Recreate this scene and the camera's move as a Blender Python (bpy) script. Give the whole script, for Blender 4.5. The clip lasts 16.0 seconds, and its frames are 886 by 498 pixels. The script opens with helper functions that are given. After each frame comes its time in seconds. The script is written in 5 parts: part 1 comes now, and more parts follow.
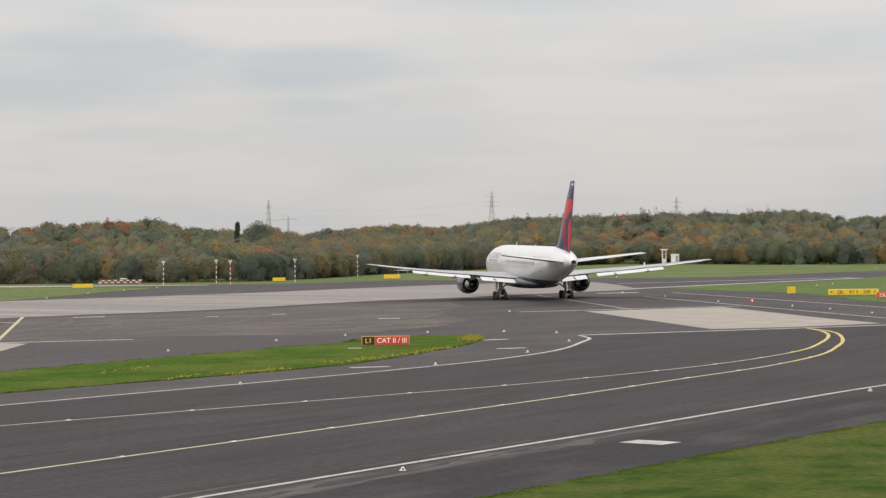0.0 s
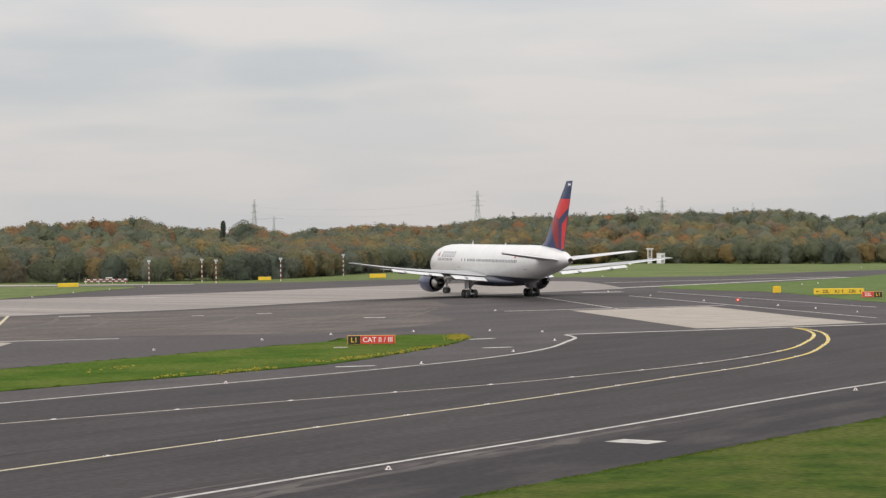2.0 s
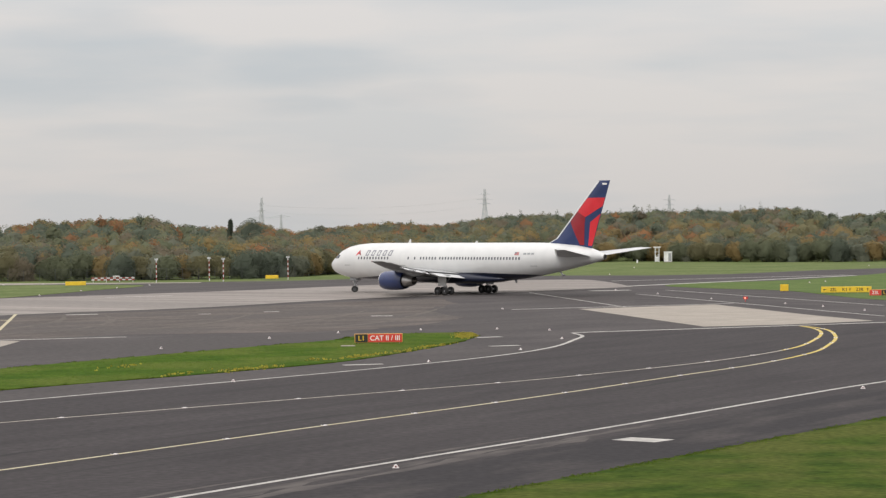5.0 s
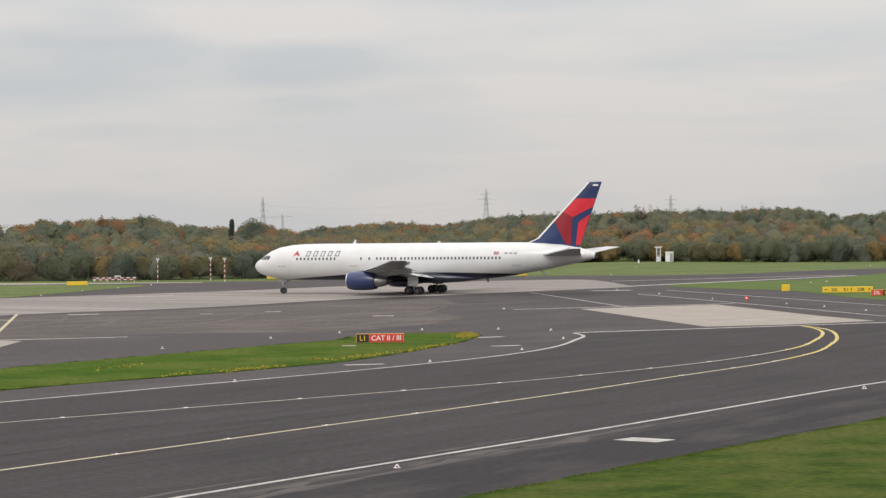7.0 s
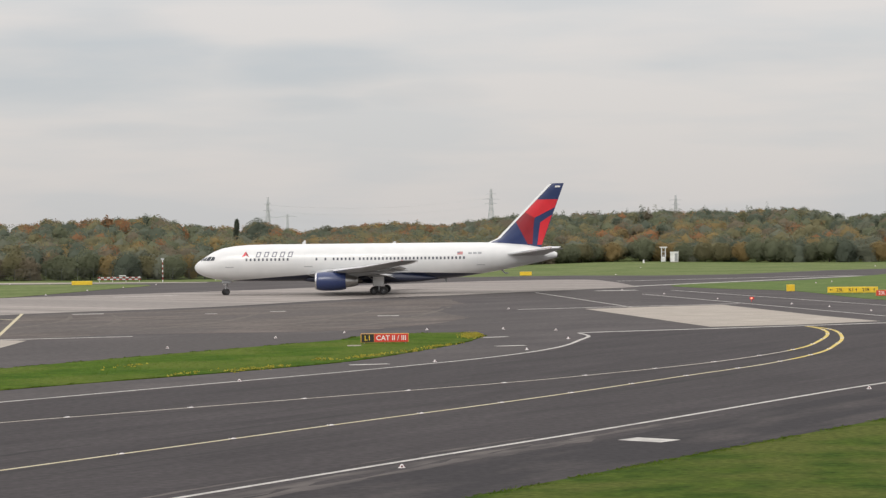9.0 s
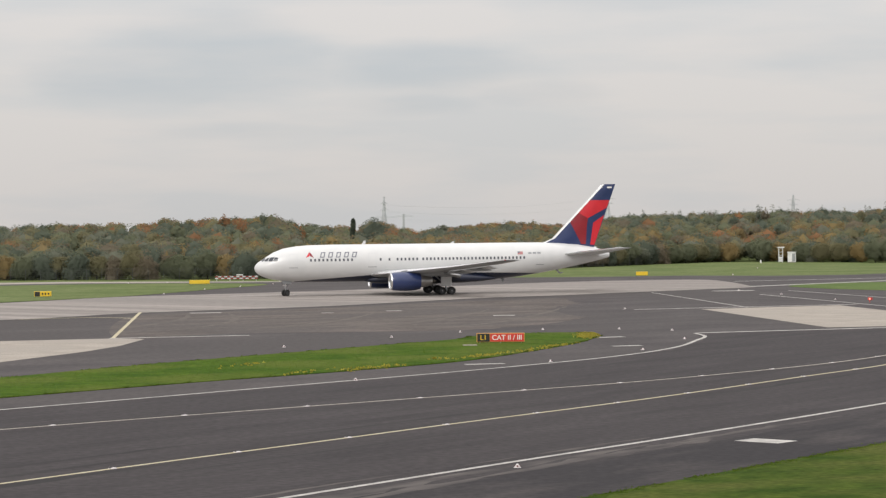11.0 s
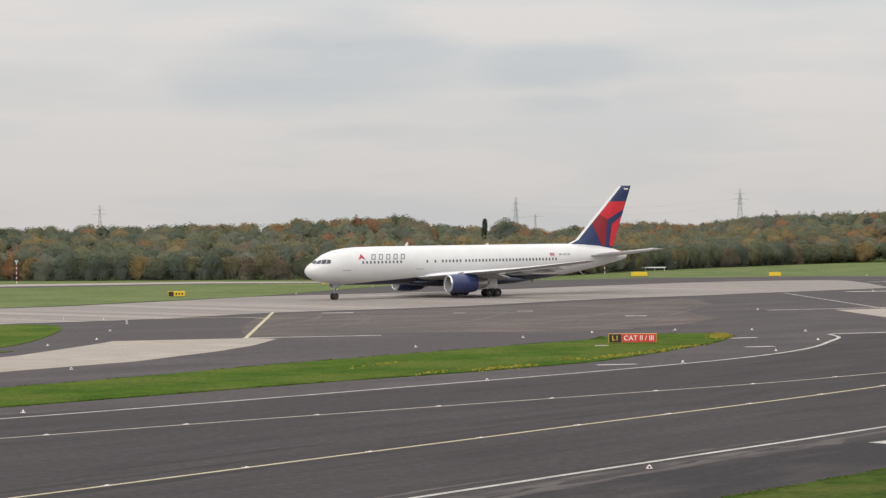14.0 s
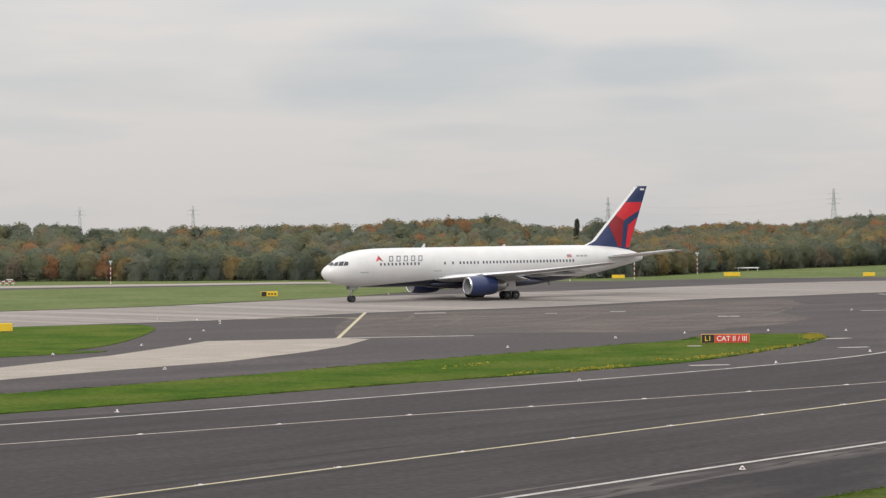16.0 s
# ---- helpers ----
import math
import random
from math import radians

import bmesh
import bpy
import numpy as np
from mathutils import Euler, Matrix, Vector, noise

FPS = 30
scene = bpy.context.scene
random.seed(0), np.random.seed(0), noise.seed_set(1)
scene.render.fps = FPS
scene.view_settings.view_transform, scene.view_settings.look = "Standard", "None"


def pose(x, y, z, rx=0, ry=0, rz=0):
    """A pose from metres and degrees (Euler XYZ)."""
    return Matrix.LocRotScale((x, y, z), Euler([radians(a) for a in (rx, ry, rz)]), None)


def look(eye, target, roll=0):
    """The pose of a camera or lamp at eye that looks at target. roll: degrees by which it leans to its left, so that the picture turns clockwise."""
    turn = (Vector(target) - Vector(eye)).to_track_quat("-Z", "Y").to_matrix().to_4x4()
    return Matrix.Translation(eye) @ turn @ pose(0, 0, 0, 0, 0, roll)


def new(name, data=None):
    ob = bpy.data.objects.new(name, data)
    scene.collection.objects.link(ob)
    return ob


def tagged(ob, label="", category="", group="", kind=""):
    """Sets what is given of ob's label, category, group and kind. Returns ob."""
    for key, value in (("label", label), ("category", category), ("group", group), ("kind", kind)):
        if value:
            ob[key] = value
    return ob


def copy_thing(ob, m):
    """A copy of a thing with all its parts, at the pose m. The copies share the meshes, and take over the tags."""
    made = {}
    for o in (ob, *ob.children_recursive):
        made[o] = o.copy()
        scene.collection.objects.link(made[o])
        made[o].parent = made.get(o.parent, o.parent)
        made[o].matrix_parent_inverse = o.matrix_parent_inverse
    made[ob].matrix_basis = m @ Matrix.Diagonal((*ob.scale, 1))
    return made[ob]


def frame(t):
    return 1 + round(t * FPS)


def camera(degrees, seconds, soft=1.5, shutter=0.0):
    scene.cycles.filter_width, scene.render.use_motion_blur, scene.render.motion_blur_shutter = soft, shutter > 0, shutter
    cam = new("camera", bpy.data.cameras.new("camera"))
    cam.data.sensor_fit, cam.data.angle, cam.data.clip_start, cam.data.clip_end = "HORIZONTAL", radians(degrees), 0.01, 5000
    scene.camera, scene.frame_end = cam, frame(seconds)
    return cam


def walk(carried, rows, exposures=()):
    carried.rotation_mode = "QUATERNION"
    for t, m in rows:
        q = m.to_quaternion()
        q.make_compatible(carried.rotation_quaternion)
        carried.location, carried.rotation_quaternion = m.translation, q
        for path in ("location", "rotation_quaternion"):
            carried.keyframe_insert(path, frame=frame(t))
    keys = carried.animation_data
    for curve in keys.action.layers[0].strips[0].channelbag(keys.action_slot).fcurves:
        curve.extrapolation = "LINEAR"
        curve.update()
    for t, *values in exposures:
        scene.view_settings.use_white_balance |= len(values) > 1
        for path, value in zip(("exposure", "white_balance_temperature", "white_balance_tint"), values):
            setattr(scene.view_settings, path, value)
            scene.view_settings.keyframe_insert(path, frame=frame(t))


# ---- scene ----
EYE = Vector((0.0, 0.0, 11.04))
cam = camera(19.56, 16.0, soft=1.35)


def aim(pan, tilt, lean):
    """A camera pose from its compass turn, tilt and lean in degrees."""
    a, b = radians(pan), radians(tilt)
    way = Vector((math.sin(a) * math.cos(b), math.cos(a) * math.cos(b), math.sin(b)))
    return look(EYE, EYE + way * 100, -lean)


walk(cam, [(t, aim(p, q, r)) for t, p, q, r in (
    (0, -0.159, -0.645, 0.673),
    (0.5, 0.196, -0.627, 0.647),
    (1, 0.178, -0.632, 0.677),
    (1.5, 0.172, -0.646, 0.647),
    (2, 0.158, -0.666, 0.644),
    (2.5, 0.140, -0.684, 0.649),
    (3, 0.120, -0.703, 0.652),
    (3.5, 0.110, -0.703, 0.645),
    (4, 0.067, -0.703, 0.655),
    (6.5, -0.034, -0.701, 0.655),
    (7, -0.034, -0.702, 0.655),
    (7.5, -0.037, -0.701, 0.655),
    (8, -0.051, -0.701, 0.663),
    (9.3, -0.165, -0.703, 0.600),
    (10.3, -0.996, -0.699, 0.579),
    (10.5, -1.579, -0.699, 0.585),
    (11, -2.728, -0.685, 0.545),
    (11.5, -3.308, -0.678, 0.553),
    (12, -3.802, -0.674, 0.577),
    (12.5, -4.291, -0.670, 0.583),
    (13, -4.766, -0.656, 0.533),
    (13.5, -5.158, -0.655, 0.535),
    (14, -5.662, -0.651, 0.561),
    (14.5, -6.187, -0.647, 0.576),
    (15, -6.688, -0.639, 0.542),
    (15.5, -7.118, -0.634, 0.575),
    (16, -7.714, -0.624, 0.600),
)])

# ---------------------------------------------------------------- light: overcast autumn sky
SUN_EL, SUN_AZ = radians(38), radians(200)
world = bpy.data.worlds.new("sky")
scene.world = world
world.use_nodes = True
wn, wl = world.node_tree.nodes, world.node_tree.links
wn.clear()


def wnode(kind, **values):
    n = wn.new(kind)
    for key, value in values.items():
        n.inputs[key].default_value = value
    return n


out = wn.new("ShaderNodeOutputWorld")
back = wn.new("ShaderNodeBackground")
clear = wn.new("ShaderNodeTexSky")
clear.sky_type, clear.sun_disc = "NISHITA", False
clear.sun_elevation, clear.sun_rotation = SUN_EL, SUN_AZ
coord = wn.new("ShaderNodeTexCoord")
split = wn.new("ShaderNodeSeparateXYZ")
wl.new(coord.outputs["Generated"], split.inputs[0])
# cloud deck: noise stretched into flat layers
layers = wn.new("ShaderNodeMapping")
layers.inputs["Scale"].default_value = (6.0, 6.0, 40.0)
layers.inputs["Location"].default_value = (0.35, 0.2, 0.1)
wl.new(coord.outputs["Generated"], layers.inputs[0])
puff = wn.new("ShaderNodeTexNoise")
puff.inputs["Scale"].default_value, puff.inputs["Detail"].default_value = 1.35, 5.0
puff.inputs["Roughness"].default_value = 0.5
wl.new(layers.outputs[0], puff.inputs["Vector"])
ramp = wn.new("ShaderNodeValToRGB")
ramp.color_ramp.elements[0].position, ramp.color_ramp.elements[0].color = 0.39, (0.985, 0.982, 0.988, 1)
ramp.color_ramp.elements[1].position, ramp.color_ramp.elements[1].color = 0.58, (1.092, 1.043, 1.018, 1)
wl.new(puff.outputs["Fac"], ramp.inputs[0])
# luminance of a standard overcast sky: three times brighter overhead than at the horizon
high = wn.new("ShaderNodeMapRange")
high.inputs["From Min"].default_value, high.inputs["From Max"].default_value = 0.0, 1.0
high.inputs["To Min"].default_value, high.inputs["To Max"].default_value = 0.55, 1.60
wl.new(split.outputs["Z"], high.inputs["Value"])
deck = wn.new("ShaderNodeMix")
deck.data_type, deck.blend_type = "RGBA", "MULTIPLY"
deck.inputs[0].default_value = 1.0
wl.new(ramp.outputs["Color"], deck.inputs[6])
wl.new(high.outputs[0], deck.inputs[7])


def wmath(op, a, b=None, c=None):
    n = wn.new("ShaderNodeMath")
    n.operation = op
    for k, v in enumerate((a, b, c)):
        if v is None:
            continue
        if isinstance(v, (int, float)):
            n.inputs[k].default_value = v
        else:
            wl.new(v, n.inputs[k])
    return n.outputs[0]


# broad grey-blue cloud banks, with edges torn by noise
turn_out = wmath("MULTIPLY", wmath("ARCTAN2", split.outputs["X"], split.outputs["Y"]), 57.296)
rise_out = wmath("MULTIPLY", wmath("ARCSINE", split.outputs["Z"]), 57.296)
torn = wn.new("ShaderNodeTexNoise")
torn.inputs["Scale"].default_value, torn.inputs["Detail"].default_value = 9.0, 6.0
torn_map = wn.new("ShaderNodeMapping")
torn_map.inputs["Scale"].default_value = (1.0, 1.0, 4.0)
wl.new(coord.outputs["Generated"], torn_map.inputs[0])
wl.new(torn_map.outputs[0], torn.inputs["Vector"])
ragged = wmath("MULTIPLY", wmath("SUBTRACT", torn.outputs["Fac"], 0.5), 5.0)
bank = None
for a, e, w, h, deep in ((-8.2, 3.4, 3.0, 1.05, 1.0), (-3.0, 3.3, 2.4, 0.6, 0.9), (-3.6, 2.55, 1.9, 0.28, 0.9), (-0.6, 2.75, 1.7, 0.3, 0.7), (-7.6, 2.0, 2.2, 0.22, 0.5), (1.2, 4.9, 2.6, 0.3, 0.5), (6.5, 3.6, 3.5, 0.5, 0.35), (-15.5, 3.0, 3.0, 0.4, 0.5)):
    dx = wmath("DIVIDE", wmath("SUBTRACT", turn_out, a), w)
    dz = wmath("DIVIDE", wmath("SUBTRACT", rise_out, e), h)
    d = wmath("ADD", wmath("ADD", wmath("MULTIPLY", dx, dx), wmath("MULTIPLY", dz, dz)), ragged)
    soft = wn.new("ShaderNodeMapRange")
    soft.interpolation_type = "SMOOTHSTEP"
    for key, value in (("From Min", 1.9), ("From Max", -0.3), ("To Min", 0.0), ("To Max", deep)):
        soft.inputs[key].default_value = value
    wl.new(d, soft.inputs["Value"])
    bank = soft.outputs[0] if bank is None else wmath("MAXIMUM", bank, soft.outputs[0])
banks = wn.new("ShaderNodeMix")
banks.data_type, banks.blend_type = "RGBA", "MULTIPLY"
wl.new(bank, banks.inputs[0])
wl.new(deck.outputs[2], banks.inputs[6])
banks.inputs[7].default_value = (0.855, 0.897, 0.932, 1)
thin = wn.new("ShaderNodeMix")
thin.data_type, thin.blend_type = "RGBA", "ADD"
thin.inputs[0].default_value = 0.006
wl.new(banks.outputs[2], thin.inputs[6])
wl.new(clear.outputs[0], thin.inputs[7])
wl.new(thin.outputs[2], back.inputs["Color"])
back.inputs["Strength"].default_value = 1.0
wl.new(back.outputs[0], out.inputs[0])

sun = new("sun", bpy.data.lights.new("sun", "SUN"))
sun.data.energy, sun.data.angle, sun.data.color = 1.2, radians(25), (1.0, 0.97, 0.92)
sun.matrix_basis = look((0, 0, 200), Vector((0, 0, 200)) - Vector((
    math.sin(SUN_AZ) * math.cos(SUN_EL), math.cos(SUN_AZ) * math.cos(SUN_EL), math.sin(SUN_EL))))
scene.view_settings.exposure = 0.0


# ---------------------------------------------------------------- materials
def surface(name, colour, rough=0.6, metal=0.0, second=None, scale=1.0, detail=4.0, stretch=(1, 1, 1), turn=0.0,
            bump=0.0, fine=None, fine_mix=0.25, each=0.0, spread=(0.38, 0.62), emit=None, coat=0.0, third=None, third_scale=0.05, spec=0.5, leafy=0.0):
    """A node material: two colours in large noise, a fine grain over them, relief, and a random shade for each object."""
    m = bpy.data.materials.new(name)
    m.use_nodes = True
    n, l = m.node_tree.nodes, m.node_tree.links
    b = n["Principled BSDF"]
    b.inputs["Roughness"].default_value, b.inputs["Metallic"].default_value = rough, metal
    b.inputs["Specular IOR Level"].default_value = spec
    b.inputs["Coat Weight"].default_value = coat
    b.inputs["Base Color"].default_value = (*colour, 1)
    where = n.new("ShaderNodeTexCoord")
    place = n.new("ShaderNodeMapping")
    place.vector_type = "TEXTURE"
    place.inputs["Scale"].default_value = [1 / v for v in stretch]
    place.inputs["Rotation"].default_value = (0, 0, radians(turn))
    l.new(where.outputs["Object"], place.inputs[0])
    colour_out = None
    if second:
        big = n.new("ShaderNodeTexNoise")
        big.inputs["Scale"].default_value, big.inputs["Detail"].default_value = scale, detail
        l.new(place.outputs[0], big.inputs["Vector"])
        r = n.new("ShaderNodeValToRGB")
        r.color_ramp.elements[0].position, r.color_ramp.elements[0].color = spread[0], (*colour, 1)
        r.color_ramp.elements[1].position, r.color_ramp.elements[1].color = spread[1], (*second, 1)
        l.new(big.outputs["Fac"], r.inputs[0])
        colour_out = r.outputs["Color"]
    if third:
        wide = n.new("ShaderNodeTexNoise")
        wide.inputs["Scale"].default_value, wide.inputs["Detail"].default_value = third_scale, 3.0
        l.new(place.outputs[0], wide.inputs["Vector"])
        r = n.new("ShaderNodeMapRange")
        r.inputs["From Min"].default_value, r.inputs["From Max"].default_value = 0.42, 0.62
        l.new(wide.outputs["Fac"], r.inputs["Value"])
        mx = n.new("ShaderNodeMix")
        mx.data_type = "RGBA"
        l.new(r.outputs[0], mx.inputs[0])
        l.new(colour_out, mx.inputs[6])
        mx.inputs[7].default_value = (*third, 1)
        colour_out = mx.outputs[2]
    if fine:
        grain = n.new("ShaderNodeTexNoise")
        grain.inputs["Scale"].default_value, grain.inputs["Detail"].default_value = fine, 3.0
        l.new(where.outputs["Object"], grain.inputs["Vector"])
        mr = n.new("ShaderNodeMapRange")
        mr.inputs["From Min"].default_value, mr.inputs["From Max"].default_value = 0.3, 0.7
        mr.inputs["To Min"].default_value, mr.inputs["To Max"].default_value = 1 - fine_mix, 1 + fine_mix
        l.new(grain.outputs["Fac"], mr.inputs["Value"])
        mx = n.new("ShaderNodeMix")
        mx.data_type, mx.blend_type = "RGBA", "MULTIPLY"
        mx.inputs[0].default_value = 1.0
        if colour_out:
            l.new(colour_out, mx.inputs[6])
        else:
            mx.inputs[6].default_value = (*colour, 1)
        l.new(mr.outputs[0], mx.inputs[7])
        colour_out = mx.outputs[2]
        if bump:
            bp = n.new("ShaderNodeBump")
            bp.inputs["Strength"].default_value, bp.inputs["Distance"].default_value = bump, 0.05
            l.new(grain.outputs["Fac"], bp.inputs["Height"])
            l.new(bp.outputs[0], b.inputs["Normal"])
    if each:
        info = n.new("ShaderNodeObjectInfo")
        geo = n.new("ShaderNodeNewGeometry")
        for source, amount in ((info.outputs["Random"], each), (geo.outputs["Random Per Island"], each)):
            mr = n.new("ShaderNodeMapRange")
            mr.inputs["To Min"].default_value, mr.inputs["To Max"].default_value = 1 - amount, 1 + amount
            l.new(source, mr.inputs["Value"])
            mx = n.new("ShaderNodeMix")
            mx.data_type, mx.blend_type = "RGBA", "MULTIPLY"
            mx.inputs[0].default_value = 1.0
            if colour_out:
                l.new(colour_out, mx.inputs[6])
            else:
                mx.inputs[6].default_value = (*colour, 1)
            l.new(mr.outputs[0], mx.inputs[7])
            colour_out = mx.outputs[2]
    if colour_out:
        l.new(colour_out, b.inputs["Base Color"])
    if leafy:
        through_light = n.new("ShaderNodeBsdfTranslucent")
        blend = n.new("ShaderNodeMixShader")
        blend.inputs[0].default_value = leafy
        l.new(colour_out, through_light.inputs["Color"])
        l.new(b.outputs[0], blend.inputs[1])
        l.new(through_light.outputs[0], blend.inputs[2])
        l.new(blend.outputs[0], n["Material Output"].inputs[0])
    if emit:
        b.inputs["Emission Color"].default_value = (*emit[:3], 1)
        b.inputs["Emission Strength"].default_value = emit[3]
    return m


ASPHALT = surface("asphalt", (0.050, 0.0438, 0.0446), 0.85, second=(0.074, 0.0648, 0.0640), scale=0.16, detail=9, stretch=(1.0, 0.4, 1), turn=-45,
                  fine=1.8, fine_mix=0.25, third=(0.058, 0.051, 0.050), third_scale=0.06, spec=0.2)
OLD_ASPHALT = surface("brown_asphalt", (0.074, 0.062, 0.056), 0.88, second=(0.118, 0.099, 0.089), scale=0.22, detail=9, stretch=(1.0, 0.45, 1), turn=-50,
                      fine=1.5, fine_mix=0.26, third=(0.080, 0.070, 0.066), third_scale=0.09, spec=0.2)
TAXI_ASPHALT = surface("dark_asphalt", (0.0262, 0.0222, 0.0236), 0.84, second=(0.0430, 0.0368, 0.0380), scale=0.42, detail=10, stretch=(1.0, 0.13, 1), turn=-31,
                       fine=2.2, fine_mix=0.32, third=(0.0350, 0.0298, 0.0310), third_scale=0.35, spec=0.2, spread=(0.38, 0.60))
CROSSING = surface("crossing_asphalt", (0.048, 0.0420, 0.0426), 0.85, second=(0.070, 0.0612, 0.0612), scale=0.2, detail=9, stretch=(1.0, 0.3, 1), turn=40,
                   fine=1.8, fine_mix=0.25, spec=0.2)
SHOULDER = surface("shoulder_asphalt", (0.0205, 0.0178, 0.0198), 0.84, second=(0.052, 0.0445, 0.0435), scale=0.40, detail=10, stretch=(1.0, 0.22, 1), turn=-31,
                   fine=2.4, fine_mix=0.32, spec=0.2, spread=(0.46, 0.70))
SEAM = surface("dark_seam", (0.022, 0.021, 0.021), 0.9, second=(0.035, 0.033, 0.033), scale=0.5, spec=0.2)
CONCRETE = surface("concrete", (0.280, 0.250, 0.215), 0.88, second=(0.345, 0.308, 0.266), scale=0.3, detail=8, fine=4.0, fine_mix=0.14, third=(0.30, 0.27, 0.235), third_scale=0.08, spec=0.25)
STRIP = surface("runway_concrete", (0.195, 0.174, 0.160), 0.88, second=(0.300, 0.270, 0.248), scale=0.22, detail=7, stretch=(1.0, 0.06, 1), turn=52,
                fine=0.9, fine_mix=0.12, third=(0.205, 0.186, 0.172), third_scale=0.05, spec=0.2)
GRASS = surface("grass", (0.038, 0.080, 0.009), 0.9, second=(0.064, 0.108, 0.013), scale=0.30, detail=8, fine=2.0, fine_mix=0.25, bump=0.4, third=(0.086, 0.114, 0.021), third_scale=0.10, spec=0.02)
MID_GRASS = surface("wedge_grass", (0.070, 0.112, 0.026), 0.9, second=(0.098, 0.136, 0.036), scale=0.2, detail=7, fine=1.5, fine_mix=0.2, bump=0.3, spec=0.12)
LAWN = surface("lawn_grass", (0.029, 0.054, 0.008), 0.9, second=(0.058, 0.084, 0.014), scale=0.5, detail=9, fine=2.5, fine_mix=0.28, bump=0.4, third=(0.072, 0.085, 0.020), third_scale=0.16, spec=0.02)
FAR_GRASS = surface("field_grass", (0.098, 0.130, 0.046), 0.9, second=(0.132, 0.158, 0.064), scale=0.08, detail=7, fine=0.8, fine_mix=0.2, bump=0.3, spec=0.04)
BLADES = surface("grass_blades", (0.090, 0.140, 0.018), 0.85, each=0.14, spec=0.05, leafy=0.5)
SHORT_BLADES = surface("short_grass_blades", (0.058, 0.108, 0.013), 0.85, each=0.14, second=(0.100, 0.140, 0.024), scale=0.22, detail=7, spec=0.03, leafy=0.5)
FLOWERS = surface("yellow_weeds", (0.56, 0.48, 0.05), 0.8, each=0.3, leafy=0.4)
WHITE_LINE = surface("white_marking", (0.32, 0.305, 0.285), 0.75, second=(0.47, 0.45, 0.42), scale=0.8, fine=6.0, fine_mix=0.15)
YELLOW_LINE = surface("yellow_marking", (0.40, 0.345, 0.21), 0.75, second=(0.47, 0.425, 0.29), scale=0.8, fine=6.0, fine_mix=0.15)
BRIGHT_YELLOW = surface("bright_yellow_marking", (0.48, 0.36, 0.07), 0.75, second=(0.55, 0.43, 0.12), scale=0.8, fine=6.0, fine_mix=0.15)
PALE_LINE = surface("pale_marking", (0.34, 0.30, 0.25), 0.75, second=(0.43, 0.39, 0.34), scale=0.8, fine=6.0, fine_mix=0.15)
WHITE = surface("white_paint", (0.66, 0.66, 0.655), 0.3, second=(0.62, 0.622, 0.62), scale=0.6, detail=5, coat=0.3)
WING_GREY = surface("wing_paint", (0.40, 0.405, 0.41), 0.6, spec=0.2, second=(0.30, 0.305, 0.31), scale=0.5, stretch=(1, 0.3, 1))
NAVY = surface("navy_paint", (0.018, 0.032, 0.105), 0.30, second=(0.024, 0.040, 0.120), scale=0.8, coat=0.3)
RED = surface("red_paint", (0.62, 0.022, 0.035), 0.35, second=(0.56, 0.020, 0.032), scale=0.8, coat=0.2)
DARK_RED = surface("dark_red_paint", (0.27, 0.012, 0.022), 0.35, second=(0.24, 0.011, 0.02), scale=0.8, coat=0.2)
LETTER_BLUE = surface("lettering_blue", (0.17, 0.175, 0.21), 0.4)
DOOR_LINE = surface("door_line", (0.58, 0.59, 0.60), 0.5)
FLAP = surface("flap_paint", (0.60, 0.605, 0.61), 0.5, second=(0.54, 0.545, 0.55), scale=0.6)
WINDOW = surface("window_glass", (0.05, 0.055, 0.065), 0.12)
CABIN_WINDOW = surface("cabin_window_glass", (0.10, 0.105, 0.12), 0.15)
METAL = surface("bare_metal", (0.48, 0.47, 0.46), 0.33, 1.0, second=(0.40, 0.39, 0.38), scale=2.0)
HOT_METAL = surface("exhaust_metal", (0.16, 0.145, 0.13), 0.42, 1.0, second=(0.11, 0.10, 0.09), scale=2.0)
LIP = surface("polished_lip", (0.72, 0.72, 0.73), 0.25, 1.0, fine=3.0, fine_mix=0.05)
DARK = surface("dark_cavity", (0.018, 0.018, 0.02), 0.7)
TYRE = surface("tyre_rubber", (0.022, 0.022, 0.023), 0.8, second=(0.032, 0.031, 0.03), scale=5.0)
RIM = surface("wheel_rim", (0.07, 0.07, 0.073), 0.5, 0.3)
STRUT = surface("gear_strut", (0.40, 0.41, 0.42), 0.4, 0.3, second=(0.30, 0.30, 0.31), scale=3.0)
GREY = surface("grey_panel", (0.30, 0.31, 0.32), 0.5)
SIGN_YELLOW = surface("sign_yellow", (0.78, 0.52, 0.03), 0.5, second=(0.70, 0.46, 0.03), scale=1.5)
SIGN_RED = surface("sign_red", (0.62, 0.05, 0.035), 0.5, second=(0.55, 0.045, 0.03), scale=1.5)
SIGN_BLACK = surface("sign_black", (0.02, 0.02, 0.018), 0.5)
SIGN_FRAME = surface("sign_frame", (0.55, 0.28, 0.06), 0.5)
SIGN_WHITE = surface("sign_white", (0.78, 0.76, 0.74), 0.5)
LAMP_WHITE = surface("lamp_white", (0.66, 0.63, 0.62), 0.5, second=(0.55, 0.50, 0.49), scale=4.0)
LAMP_RED = surface("lamp_red", (0.42, 0.05, 0.05), 0.4)
LAMP_LENS = surface("lamp_lens", (0.16, 0.06, 0.06), 0.25)
RED_GLOW = surface("red_lens", (0.9, 0.15, 0.10), 0.3, emit=(1.0, 0.25, 0.16, 2.5))
WHITE_GLOW = surface("white_lens", (0.9, 0.9, 0.85), 0.3, emit=(1.0, 0.95, 0.85, 1.5))
